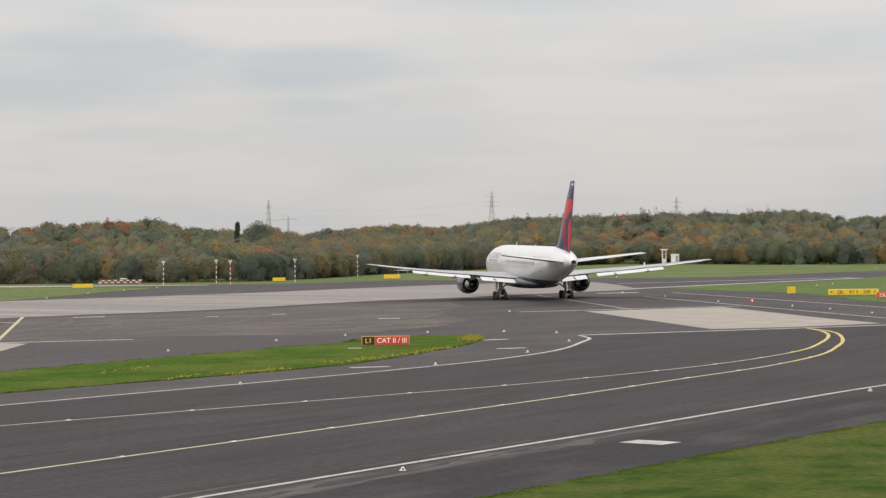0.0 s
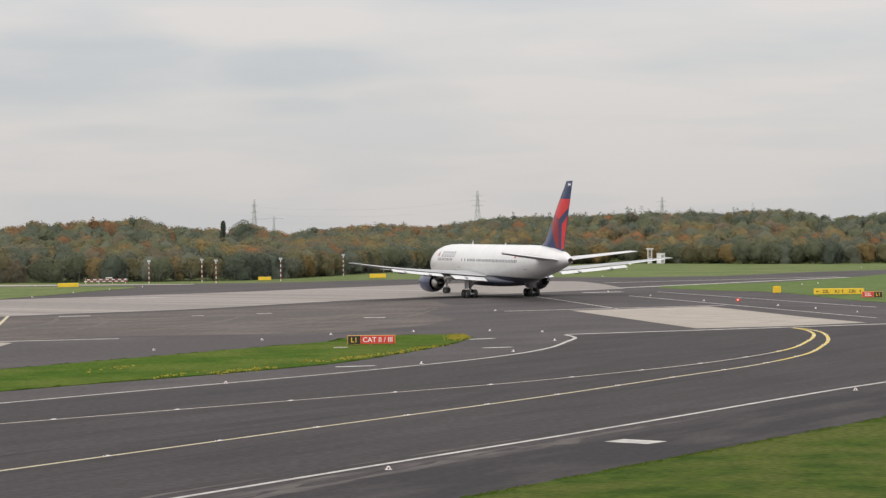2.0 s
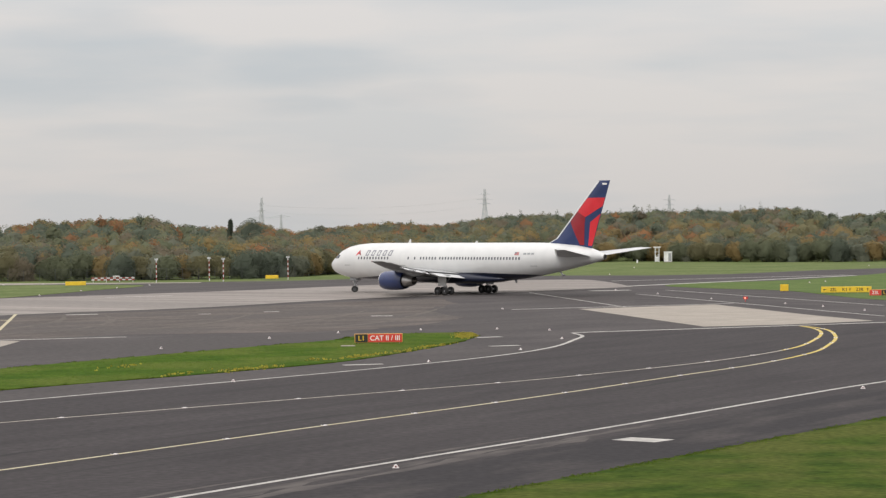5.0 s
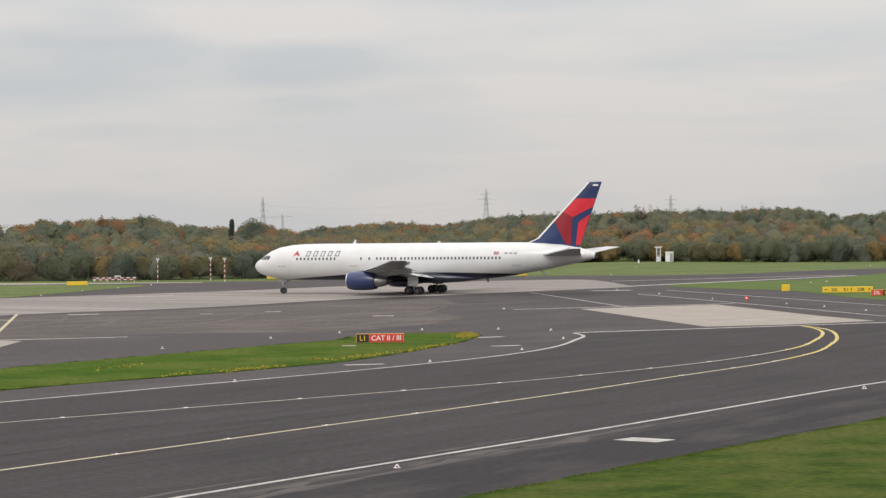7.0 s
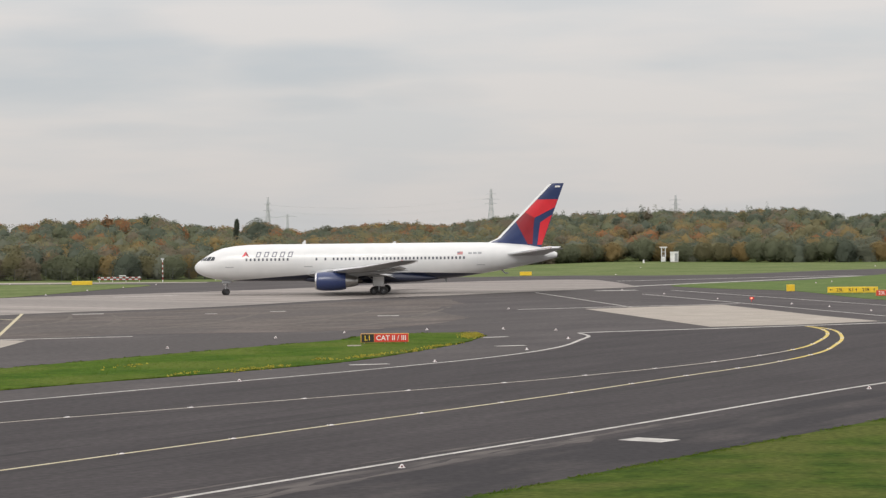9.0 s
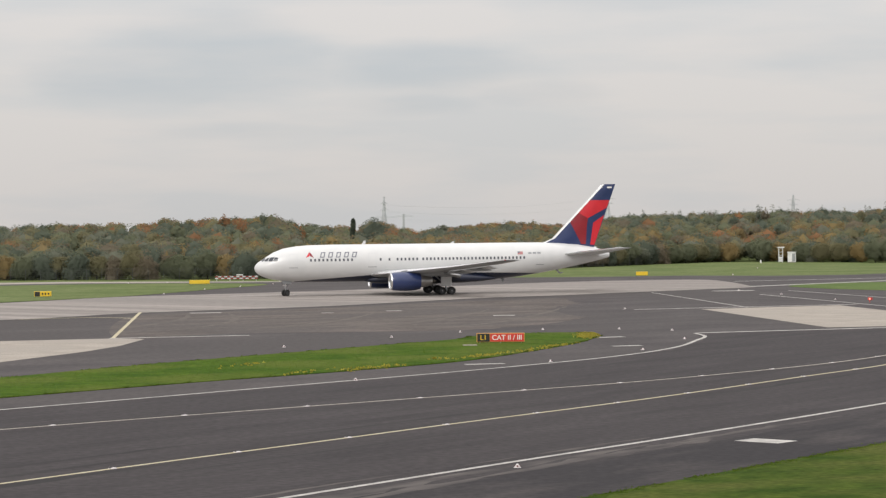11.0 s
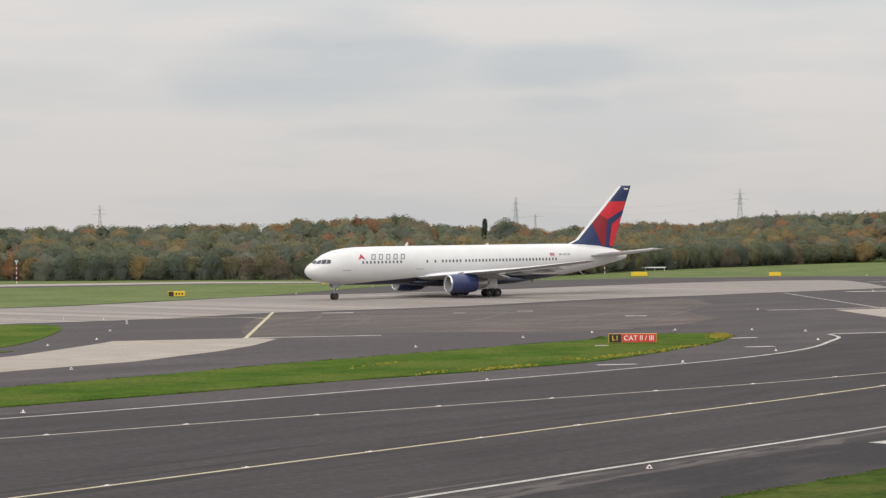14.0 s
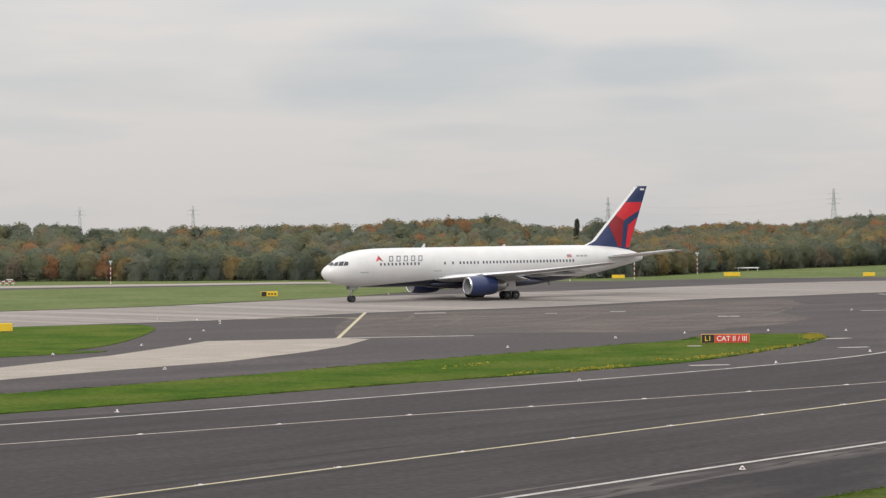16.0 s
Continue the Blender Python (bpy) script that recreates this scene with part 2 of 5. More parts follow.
POLE_RED = surface("pole_red", (0.30, 0.055, 0.045), 0.6)
POLE_WHITE = surface("pole_white", (0.62, 0.62, 0.62), 0.6)
HUT_WHITE = surface("hut_white", (0.78, 0.78, 0.77), 0.5, second=(0.68, 0.68, 0.66), scale=1.0)
STEEL = surface("galvanised_steel", (0.58, 0.59, 0.61), 0.6, 0.1)
# pylon steel made paler so that its colour carries the distance haze
PYLON_STEEL = surface("haze_paled_pylon_steel", (0.47, 0.48, 0.50), 0.7, second=(0.53, 0.54, 0.56), scale=0.2)
BARK = surface("bark", (0.045, 0.040, 0.034), 0.9, second=(0.07, 0.063, 0.055), scale=3.0)
FENCE = surface("fence_wire", (0.11, 0.115, 0.115), 0.6, 0.2)
# far foliage: colours lifted and greyed, distance haze put into the paint
LEAVES = [surface("foliage_" + k, c, 0.8, second=c2, scale=0.12, detail=3, each=0.05, spec=0.05, leafy=0.5) for k, c, c2 in (
    ("dark_green", (0.128, 0.150, 0.114), (0.148, 0.170, 0.124)),
    ("green", (0.168, 0.186, 0.118), (0.188, 0.202, 0.126)),
    ("olive", (0.215, 0.204, 0.118), (0.240, 0.220, 0.122)),
    ("ochre", (0.315, 0.238, 0.108), (0.272, 0.212, 0.108)),
    ("rust", (0.335, 0.180, 0.090), (0.280, 0.166, 0.092)),
    ("brown", (0.225, 0.190, 0.132), (0.200, 0.174, 0.126)),
    ("grey_green", (0.182, 0.196, 0.146), (0.204, 0.214, 0.158)))]


# ---------------------------------------------------------------- tools
def part(name, bm, material, parent=None, label="", smooth=False):
    """Links a bmesh as one mesh object, under a thing or part when one is given."""
    me = bpy.data.meshes.new(name)
    bmesh.ops.recalc_face_normals(bm, faces=bm.faces)
    if smooth:
        for f in bm.faces:
            f.smooth = True
        for e in bm.edges:
            if len(e.link_faces) == 2 and e.calc_face_angle(0) > 0.7:
                e.smooth = False
    bm.to_mesh(me)
    bm.free()
    for mat in material if isinstance(material, (list, tuple)) else [material]:
        me.materials.append(mat)
    ob = new(name, me)
    ob.parent = parent
    return tagged(ob, label)


def empty(name, m=None):
    ob = new(name)
    ob.empty_display_size = 0.2
    if m:
        ob.matrix_basis = m
    return ob


def box(bm, x0, y0, z0, x1, y1, z1, bevel=0.0, m=None):
    made = bmesh.ops.create_cube(bm, size=1)["verts"]
    bmesh.ops.scale(bm, vec=(x1 - x0, y1 - y0, z1 - z0), verts=made)
    bmesh.ops.translate(bm, vec=((x0 + x1) / 2, (y0 + y1) / 2, (z0 + z1) / 2), verts=made)
    if m:
        bmesh.ops.transform(bm, matrix=m, verts=made)
    if bevel:
        edges = list({e for v in made for e in v.link_edges})
        bmesh.ops.bevel(bm, geom=edges, offset=bevel, segments=2, affect="EDGES", profile=0.5)


def rod(bm, a, b, r0, r1=None, n=8):
    """A tapered rod from a to b."""
    a, b = Vector(a), Vector(b)
    r1 = r0 if r1 is None else r1
    d = b - a
    made = bmesh.ops.create_cone(bm, cap_ends=True, segments=n, radius1=r0, radius2=r1, depth=d.length)["verts"]
    turn = d.to_track_quat("Z", "Y").to_matrix().to_4x4()
    bmesh.ops.transform(bm, matrix=Matrix.Translation((a + b) / 2) @ turn, verts=made)


def loft(bm, rings, close=True, caps=True):
    """Skins a row of rings with equal counts of points."""
    loops = [[bm.verts.new(p) for p in ring] for ring in rings]
    n = len(loops[0])
    for a, b in zip(loops, loops[1:]):
        for i in range(n if close else n - 1):
            j = (i + 1) % n
            bm.faces.new((a[i], a[j], b[j], b[i]))
    if caps:
        bm.faces.new(loops[0])
        bm.faces.new(loops[-1])
    return loops


def spun(bm, profile, n=24, axis="X", at=(0, 0, 0), caps=False):
    """Turns a profile of (along, radius) about an axis."""
    rings = []
    for a, r in profile:
        ring = []
        for i in range(n):
            w = 2 * math.pi * i / n
            c, s = r * math.cos(w), r * math.sin(w)
            p = {"X": (a, c, s), "Y": (c, a, s), "Z": (c, s, a)}[axis]
            ring.append(Vector(p) + Vector(at))
        rings.append(ring)
    loft(bm, rings, caps=caps)


def curve(points, steps=8, closed=False):
    """A smooth line through points."""
    pts = [Vector((*p, 0)) if len(p) == 2 else Vector(p) for p in points]
    n = len(pts)
    outp = []
    for i in range(n if closed else n - 1):
        if closed:
            p0, p1, p2, p3 = pts[i - 1], pts[i], pts[(i + 1) % n], pts[(i + 2) % n]
        else:
            p0, p1, p2, p3 = pts[max(i - 1, 0)], pts[i], pts[i + 1], pts[min(i + 2, n - 1)]
        for k in range(steps):
            t = k / steps
            outp.append(0.5 * (2 * p1 + (p2 - p0) * t + (2 * p0 - 5 * p1 + 4 * p2 - p3) * t * t + (3 * p1 - p0 - 3 * p2 + p3) * t ** 3))
    if not closed:
        outp.append(pts[-1])
    return outp


def spaced(line, step, start=0.0):
    """Points and headings every step metres along a line."""
    res, left = [], start
    for a, b in zip(line, line[1:]):
        d = (b - a).length
        while left <= d:
            res.append((a.lerp(b, left / d), math.atan2(b.y - a.y, b.x - a.x)))
            left += step
        left -= d
    return res


def slab(name, outline, z, material, label="", category="", thick=0.05, kind="structure"):
    """A flat sheet with an edge, from an outline."""
    bm = bmesh.new()
    vs = [bm.verts.new((p[0], p[1], z)) for p in outline]
    f = bm.faces.new(vs)
    if f.normal.z < 0:
        f.normal_flip()
    ext = bmesh.ops.extrude_face_region(bm, geom=[f])
    down = [v for v in ext["geom"] if isinstance(v, bmesh.types.BMVert)]
    bmesh.ops.translate(bm, vec=(0, 0, -thick), verts=down)
    bmesh.ops.triangulate(bm, faces=[q for q in bm.faces if len(q.verts) > 4])
    ob = part(name, bm, material)
    return tagged(ob, label, category, kind=kind)


def stripe(name, line, width, z, material, label, thick=0.006, kind="structure"):
    """A painted line of even width."""
    bm = bmesh.new()
    rings = []
    for i, p in enumerate(line):
        d = (line[min(i + 1, len(line) - 1)] - line[max(i - 1, 0)]).normalized()
        n = Vector((-d.y, d.x, 0)) * width / 2
        rings.append([(p.x + n.x, p.y + n.y, z), (p.x - n.x, p.y - n.y, z), (p.x - n.x, p.y - n.y, z - thick), (p.x + n.x, p.y + n.y, z - thick)])
    loft(bm, rings)
    return tagged(part(name, bm, material), label, "marking", kind=kind)


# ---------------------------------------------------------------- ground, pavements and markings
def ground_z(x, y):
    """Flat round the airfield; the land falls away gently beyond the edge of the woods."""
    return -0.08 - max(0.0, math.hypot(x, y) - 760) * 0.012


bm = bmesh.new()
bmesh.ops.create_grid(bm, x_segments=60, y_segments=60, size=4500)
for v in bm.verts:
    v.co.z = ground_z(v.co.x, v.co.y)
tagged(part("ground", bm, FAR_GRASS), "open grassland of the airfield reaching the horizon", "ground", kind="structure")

slab("apron", [(-120, -96), (-40, 36), (0.2, 100.6), (23.7, 138.7), (72, 217), (160, 345), (260, 560), (150, 545), (87, 508.5), (73, 499), (53, 474), (37.5, 471),
               (22.6, 478), (5, 474), (-10, 474), (-25, 463), (-43, 459), (-95, 459), (-145, 441), (-300, 380), (-420, 200), (-330, -96)],
     0.0, ASPHALT, "weathered grey asphalt of the runway entry", "asphalt", 0.3)
# darker taxiway band between its painted edges
tax_near = [(-70, 6), (-10.8, 100.6), (5.9, 126), (20.7, 153), (28.7, 167), (50, 196), (75, 226)]
slab("taxiway", [(-64, 0), (0.0, 101.5), (23.2, 139.2), (72, 218), (46, 257), (34, 252.4), (12.2, 242.6), (12.2, 229), (8.6, 212), (-1.8, 193.4),
                 (-11.5, 178.3), (-27.5, 157), (-45, 140.5), (-120, 60)],
     0.006, TAXI_ASPHALT, "dark asphalt taxiway with rubber marks", "taxiway", 0.03)

slab("shoulder", [(-63, -1), (-9.8, 99.3), (6.9, 125.2), (21.6, 152.0), (29.7, 165.8), (44, 186.5), (72, 219), (76, 214), (24.3, 138.5), (0.6, 100.1), (-58, -6)],
     0.010, SHOULDER, "dark asphalt shoulder beside the lawn", "asphalt", 0.03)
old_edge = curve([(-42.6, 241.6), (-50.2, 299), (-36, 312), (-20, 332), (-8, 346), (-1, 350), (1, 330), (-2, 305), (2, 285), (-1, 270), (-6, 258), (-12, 252), (-22, 250.4), (-33, 249.4)], 8, True)
slab("old_asphalt", [(p.x + 1.3 * noise.noise(p * 0.45) * (p.x > -14), p.y + 2.0 * noise.noise(p * 0.4 + Vector((9, 0, 0))) * (p.x > -14)) for p in old_edge],
     0.005, OLD_ASPHALT, "brownish weathered asphalt field", "asphalt", 0.03)
slab("runway_asphalt", [(23, 312), (30, 398), (29, 438), (0, 446), (-25, 456), (5, 472), (22.6, 476), (37.5, 469), (53, 472), (73, 497), (87, 506), (150, 542), (230, 520), (110, 300), (60, 268), (44.5, 259.5), (44, 262.5), (34, 315)],
     0.004, CROSSING, "dark asphalt of the runway crossing", "asphalt", 0.03)
strip_low = curve([(-330, 116), (-200, 196), (-95, 263), (-74.2, 278.5), (-65, 286), (-58.2, 294.5), (-53.0, 304), (-46.5, 311.5), (-38, 318), (-28.7, 327), (-18, 344), (-9, 356), (0, 363.5), (9, 374), (18, 383.5), (29.2, 396)], 4)
strip_top = curve([(28.4, 412), (27.0, 430), (23.5, 445), (12.5, 445.5), (-2, 436), (-18.0, 418), (-30.0, 403), (-48.0, 386.5), (-65.7, 372), (-71.3, 359.5), (-77, 348.5), (-82.4, 338.5), (-89, 330), (-120, 303), (-200, 250), (-330, 165)], 4)
slab("runway_strip", [(p.x, p.y) for p in strip_low + strip_top], 0.012, STRIP, "pale worn concrete of the runway end", "runway", 0.04)
stripe("seam", [Vector((p.x, p.y - 0.4, 0)) for p in strip_low if p.x > -120], 0.8, 0.014, SEAM, "dark joint along the concrete")
slab("concrete_wedge", [(-150, 113), (-61, 193.3), (-56.8, 210.8), (-54.9, 228), (-54.4, 235.7), (-42.4, 240.4), (-39.4, 238.6), (-39.5, 226), (-40.8, 216.5), (-44.6, 201), (-50.8, 189.5), (-56.1, 177.8), (-140, 91)],
     0.012, CONCRETE, "pale concrete wedge beside the asphalt", "concrete", 0.03)
slab("concrete_patch", [(16.0, 305), (33.2, 314.5), (36.6, 296), (40.2, 276.4), (43.8, 262), (34.4, 255.6), (25.6, 253.0)], 0.012, CONCRETE, "pale concrete pad beside the taxiway", "concrete", 0.03)
slab("far_road", [(-330, 352), (-143, 436), (-90, 456.5), (-43, 454), (-43, 457), (-92, 468.5), (-143, 453), (-330, 372)], 0.012, CONCRETE, "pale concrete road at the edge of the woods", "road", 0.03)

island_line = curve([(-150, 72), (-95, 117), (-72, 139.5), (-60, 152.5), (-50.5, 163.2), (-40.3, 180.0), (-34.0, 192.6), (-26.2, 206.3), (-16.9, 222.0), (-9.8, 233.6), (-8.6, 239.3), (-4.8, 243.9), (0.4, 245.6), (2.6, 242.7),
                     (2.8, 237), (2.0, 230.4), (0.4, 222.9), (-3.2, 210.9), (-7.4, 199.0), (-12.3, 190.9), (-17.9, 183.2), (-25.4, 174.0), (-32.7, 163.9), (-43.5, 148.8), (-52, 138), (-65, 122.5), (-90, 95), (-140, 45)], 4, True)
slab("grass_island", [(p.x, p.y) for p in island_line], 0.05, GRASS, "mown green grass island between the taxiways", "grass", 0.06)
grass_left = curve([(-180, 206), (-87, 267), (-76.5, 274), (-70.4, 273.5), (-66.2, 263), (-63.2, 245), (-61.8, 229), (-62.8, 218), (-65.8, 208), (-150, 120), (-230, 150)], 4, True)
slab("grass_plot", [(p.x, p.y) for p in grass_left], 0.05, GRASS, "mown green grass between runway and taxiway", "grass", 0.06)
grass_right = curve([(34.5, 401), (43.1, 414), (56.7, 424), (71.9, 448), (95, 480), (140, 420), (75, 300), (55.6, 322), (49.2, 366), (39, 385)], 4, True)
slab("grass_wedge", [(p.x, p.y) for p in grass_right], 0.05, MID_GRASS, "green grass wedge with airfield signs", "grass", 0.06)
grass_far = curve([(-250, 352), (-133.4, 424), (-111, 434), (-80, 449), (-52, 441), (-56, 412), (-63.6, 378), (-70.6, 363), (-77, 351.5), (-82.4, 341), (-89, 332.5), (-121, 305), (-250, 220)], 4, True)
slab("grass_verge", [(p.x, p.y) for p in grass_far], 0.05, FAR_GRASS, "green grass verge beyond the runway", "grass", 0.06)

# painted lines
edge_near = curve([(-75, -2), (-40, 54), (-22, 83.6), (-10.9, 102), (-1.4, 117.7), (5.1, 128.2), (12.5, 140.5), (20.8, 154.7), (28.2, 166.8), (42, 187), (70, 222)])
stripe("edge_line", edge_near, 0.36, 0.016, WHITE_LINE, "white painted taxiway edge line")
y_out = curve([(-70, 31), (-50, 63.5), (-38, 83.5), (-27.3, 101.6), (-18.5, 116.7), (-11.3, 128.8), (-5.9, 138.0), (1.1, 149.4), (7.4, 160.2), (15.9, 175.8), (23.4, 189.5), (29.2, 203.6), (32.4, 216), (34.6, 227), (36.1, 240), (35.9, 247.5), (34.9, 251.8)])
y_in = curve([(-95, 73), (-65, 100.5), (-50, 115), (-37.3, 127.7), (-26.2, 139.8), (-15.8, 150.6), (-2.9, 163.9), (7.0, 174.7), (19.5, 192.0), (28.1, 209.3), (32.4, 224.5), (34.8, 237), (35.4, 246), (34.9, 251.6)])
k_out = max(i for i, p in enumerate(y_out) if p.y < 196)
stripe("centre_line", y_out[:k_out + 1], 0.28, 0.016, YELLOW_LINE, "pale yellow painted taxiway centre line")
stripe("centre_line", y_out[k_out:], 0.32, 0.0162, BRIGHT_YELLOW, "bright yellow bend of the taxiway centre line")
k_in = max(i for i, p in enumerate(y_in) if p.y < 208)
stripe("centre_line", y_in[:k_in + 1], 0.25, 0.0165, PALE_LINE, "faded pale painted taxiway line")
stripe("centre_line", y_in[k_in:], 0.32, 0.0168, BRIGHT_YELLOW, "bright yellow bend of the taxiway line")
w_in = curve([(-110, 66), (-84, 92.5), (-70, 108), (-55, 124.6), (-41.0, 140.4), (-29.3, 155.1), (-20.6, 167.0), (-12.2, 178.5), (-6.5, 186.5), (1.2, 198.5), (6.3, 208.6), (9.6, 218.4), (11.6, 229), (12.7, 236), (12.1, 242.4)])
stripe("edge_line", w_in, 0.36, 0.017, WHITE_LINE, "white painted inner edge line")
stripe("edge_line", curve([(12.3, 242.9), (34, 252.7), (44.2, 257.8), (70, 270)]), 0.9, 0.018, WHITE_LINE, "white painted line across the taxiway mouth")
for a, b, w in (((8.1, 305.2), (35.7, 317.3), 0.8), ((28.7, 400.2), (72.1, 451.3), 1.7), ((28.2, 432.3), (71.4, 456), 0.9), ((32.5, 377.3), (52.2, 304.7), 0.35),
                ((27, 359.7), (46.8, 273.2), 0.35), ((12.4, 372.5), (21.8, 309.1), 0.3), ((-43, 240.4), (-30.3, 244.7), 0.8),
                ((-7.6, 193.3), (-4.7, 194.3), 0.9), ((2.9, 234.9), (5.2, 236.4), 0.9), ((3.9, 219.1), (6.4, 220.1), 0.9), ((-8.2, 290), (-5.8, 290), 1.4), ((-21.5, 307), (-19.7, 307.3), 1.2),
                ((-28.8, 302), (-27.4, 302), 1.0), ((-44.8, 304.6), (-41.2, 305.6), 1.4), ((21.5, 377.5), (27.5, 379.0), 2.2), ((-49, 372), (-40, 378), 0.9)):
    stripe("marking", [Vector((*a, 0)), Vector((*b, 0))], w, 0.022, WHITE_LINE, "white painted dash on the asphalt")
stripe("marking", [Vector((8.7, 126.9, 0)), Vector((10.7, 125.3, 0))], 1.7, 0.018, WHITE_LINE, "white painted block beside the taxiway edge")
stripe("marking", [Vector((-42.7, 240.3, 0)), Vector((-51.4, 308.5, 0))], 0.38, 0.02, YELLOW_LINE, "yellow painted line on brown asphalt")
stripe("marking", curve([(-48.6, 288.6), (-51, 291.5), (-54, 293), (-58, 292), (-62, 289)]), 0.45, 0.021, YELLOW_LINE, "yellow painted curve on brown asphalt")

RUBBER = surface("rubber_mark", (0.0225, 0.0205, 0.021), 0.85, second=(0.034, 0.0305, 0.0305), scale=0.5, detail=6, stretch=(1, 0.2, 1), turn=-31, spec=0.2)
WORN = surface("worn_asphalt", (0.104, 0.092, 0.086), 0.88, second=(0.040, 0.0355, 0.0360), scale=0.7, detail=7, stretch=(1, 0.25, 1), turn=-31, spec=0.2)
DUST = surface("brown_dust", (0.128, 0.110, 0.098), 0.9, second=(0.086, 0.075, 0.068), scale=0.4, detail=6, spec=0.2)


def smear(name, line, width, z, material, label, seed):
    """A ragged streak on the pavement: its width wanders and tapers out."""
    rr = random.Random(seed)
    bm = bmesh.new()
    rows = []
    n = len(line)
    for i, p in enumerate(line):
        d = (line[min(i + 1, n - 1)] - line[max(i - 1, 0)]).normalized()
        q = Vector((-d.y, d.x, 0))
        w = width * (0.15 + 0.85 * math.sin(math.pi * (i + 0.3) / n)) * rr.uniform(0.5, 1.1) / 2
        o = q * rr.uniform(-0.2, 0.2) * width
        rows.append((bm.verts.new((p.x + q.x * w + o.x, p.y + q.y * w + o.y, z)), bm.verts.new((p.x - q.x * w + o.x, p.y - q.y * w + o.y, z))))
    for a, b in zip(rows, rows[1:]):
        bm.faces.new((a[0], a[1], b[1], b[0]))
    return tagged(part(name, bm, material), label, "marking", kind="structure")


rr = random.Random(5)
for i in range(16):
    base, side_off = (y_out, rr.uniform(-5, 5)) if i % 2 else (y_in, rr.uniform(-5, 4))
    s0 = rr.uniform(55, 150)
    pts = [(p, a) for p, a in spaced(base, 1.6, s0)][:rr.randint(12, 26)]
    line = [Vector((p.x - math.sin(a) * side_off, p.y + math.cos(a) * side_off, 0)) for p, a in pts]
    if len(line) > 4:
        smear("rubber_streak", line, rr.uniform(0.35, 0.9), 0.0085 + i * 0.0003, RUBBER, "dark rubber streak on the taxiway", i)
for i, (off, s0, n, w) in enumerate(((-1.5, 110, 15, 1.5), (-1.2, 125, 17, 1.1), (-2.0, 138, 12, 1.6), (-1.5, 150, 14, 0.9), (-2.7, 120, 9, 1.2), (1.3, 118, 10, 0.6), (1.0, 136, 12, 0.5), (-1.4, 96, 12, 1.2), (-2.4, 132, 8, 0.8), (-2.9, 112, 6, 0.7))):
    line = [Vector((p.x + math.sin(a) * -off, p.y - math.cos(a) * -off, 0)) for p, a in spaced(edge_near, 1.5, s0)[:n]]
    smear("worn_patch", line, w, 0.0125 + i * 0.0003, WORN, "pale worn patch beside the edge line", 40 + i)
for i, pts in enumerate((((-46, 262), (-44, 275), (-43, 290), (-45, 304)), ((-40, 256), (-37, 270), (-37, 286), (-40, 303)), ((-33, 255), (-28, 268), (-24, 284), (-22, 305)), ((-24, 256), (-17, 270), (-12, 290), (-9, 312)),
                          ((-14, 257), (-7, 272), (-3, 292), (0, 318)), ((-43, 262), (-28, 264), (-12, 262), (2, 266)), ((-44, 280), (-27, 284), (-10, 280), (5, 286)))):
    smear("tyre_trace", curve(pts, 6), 1.1, 0.0085 + i * 0.0003, DUST, "faint tyre trace on brown asphalt", 70 + i)


# ---------------------------------------------------------------- airliner: x forward, y to its left, z up, main wheels at the origin
FUS = [  # x, half width, bottom, top
    (27.22, 0.05, 4.00, 4.10), (27.10, 0.42, 3.62, 4.46), (26.75, 0.83, 3.24, 4.84), (26.2, 1.20, 2.92, 5.20), (25.4, 1.58, 2.62, 5.72), (24.4, 1.92, 2.38, 6.35),
    (23.0, 2.24, 2.16, 6.86), (21.2, 2.44, 2.02, 7.16), (19.2, 2.51, 1.97, 7.31), (16.0, 2.515, 1.95, 7.36), (-6.0, 2.515, 1.95, 7.36), (-9.0, 2.50, 2.05, 7.36),
    (-12.0, 2.42, 2.36, 7.36), (-15.0, 2.24, 2.82, 7.34), (-18.0, 1.95, 3.34, 7.24), (-21.0, 1.52, 3.92, 6.98), (-23.5, 1.06, 4.45, 6.55), (-25.2, 0.62, 4.86, 6.05), (-25.81, 0.36, 5.05, 5.72)]
FX = [r[0] for r in FUS][::-1]


def fus(x):
    """Half width, bottom and top of the fuselage at x."""
    return [float(np.interp(x, FX, [r[k] for r in FUS][::-1])) for k in (1, 2, 3)]


def skin(x, z, side, proud=0.012):
    """The point of the fuselage's side at x and height z."""
    w, lo, hi = fus(x)
    h = max(-1.0, min(1.0, (z - (lo + hi) / 2) / ((hi - lo) / 2)))
    return Vector((x, side * (w * math.sqrt(max(0.0, 1 - h * h)) + proud), z))


def skin_patch(bm, corners, side, proud=0.012, nx=3, nz=4):
    """A patch on the fuselage's side between four (x, z) corners in a ring."""
    a, b, c, d = [Vector((p[0], p[1], 0)) for p in corners]
    grid = [[bm.verts.new(skin(*(a.lerp(b, i / nx).lerp(d.lerp(c, i / nx), j / nz)).xy, side, proud)) for j in range(nz + 1)] for i in range(nx + 1)]
    for i in range(nx):
        for j in range(nz):
            bm.faces.new((grid[i][j], grid[i + 1][j], grid[i + 1][j + 1], grid[i][j + 1]))


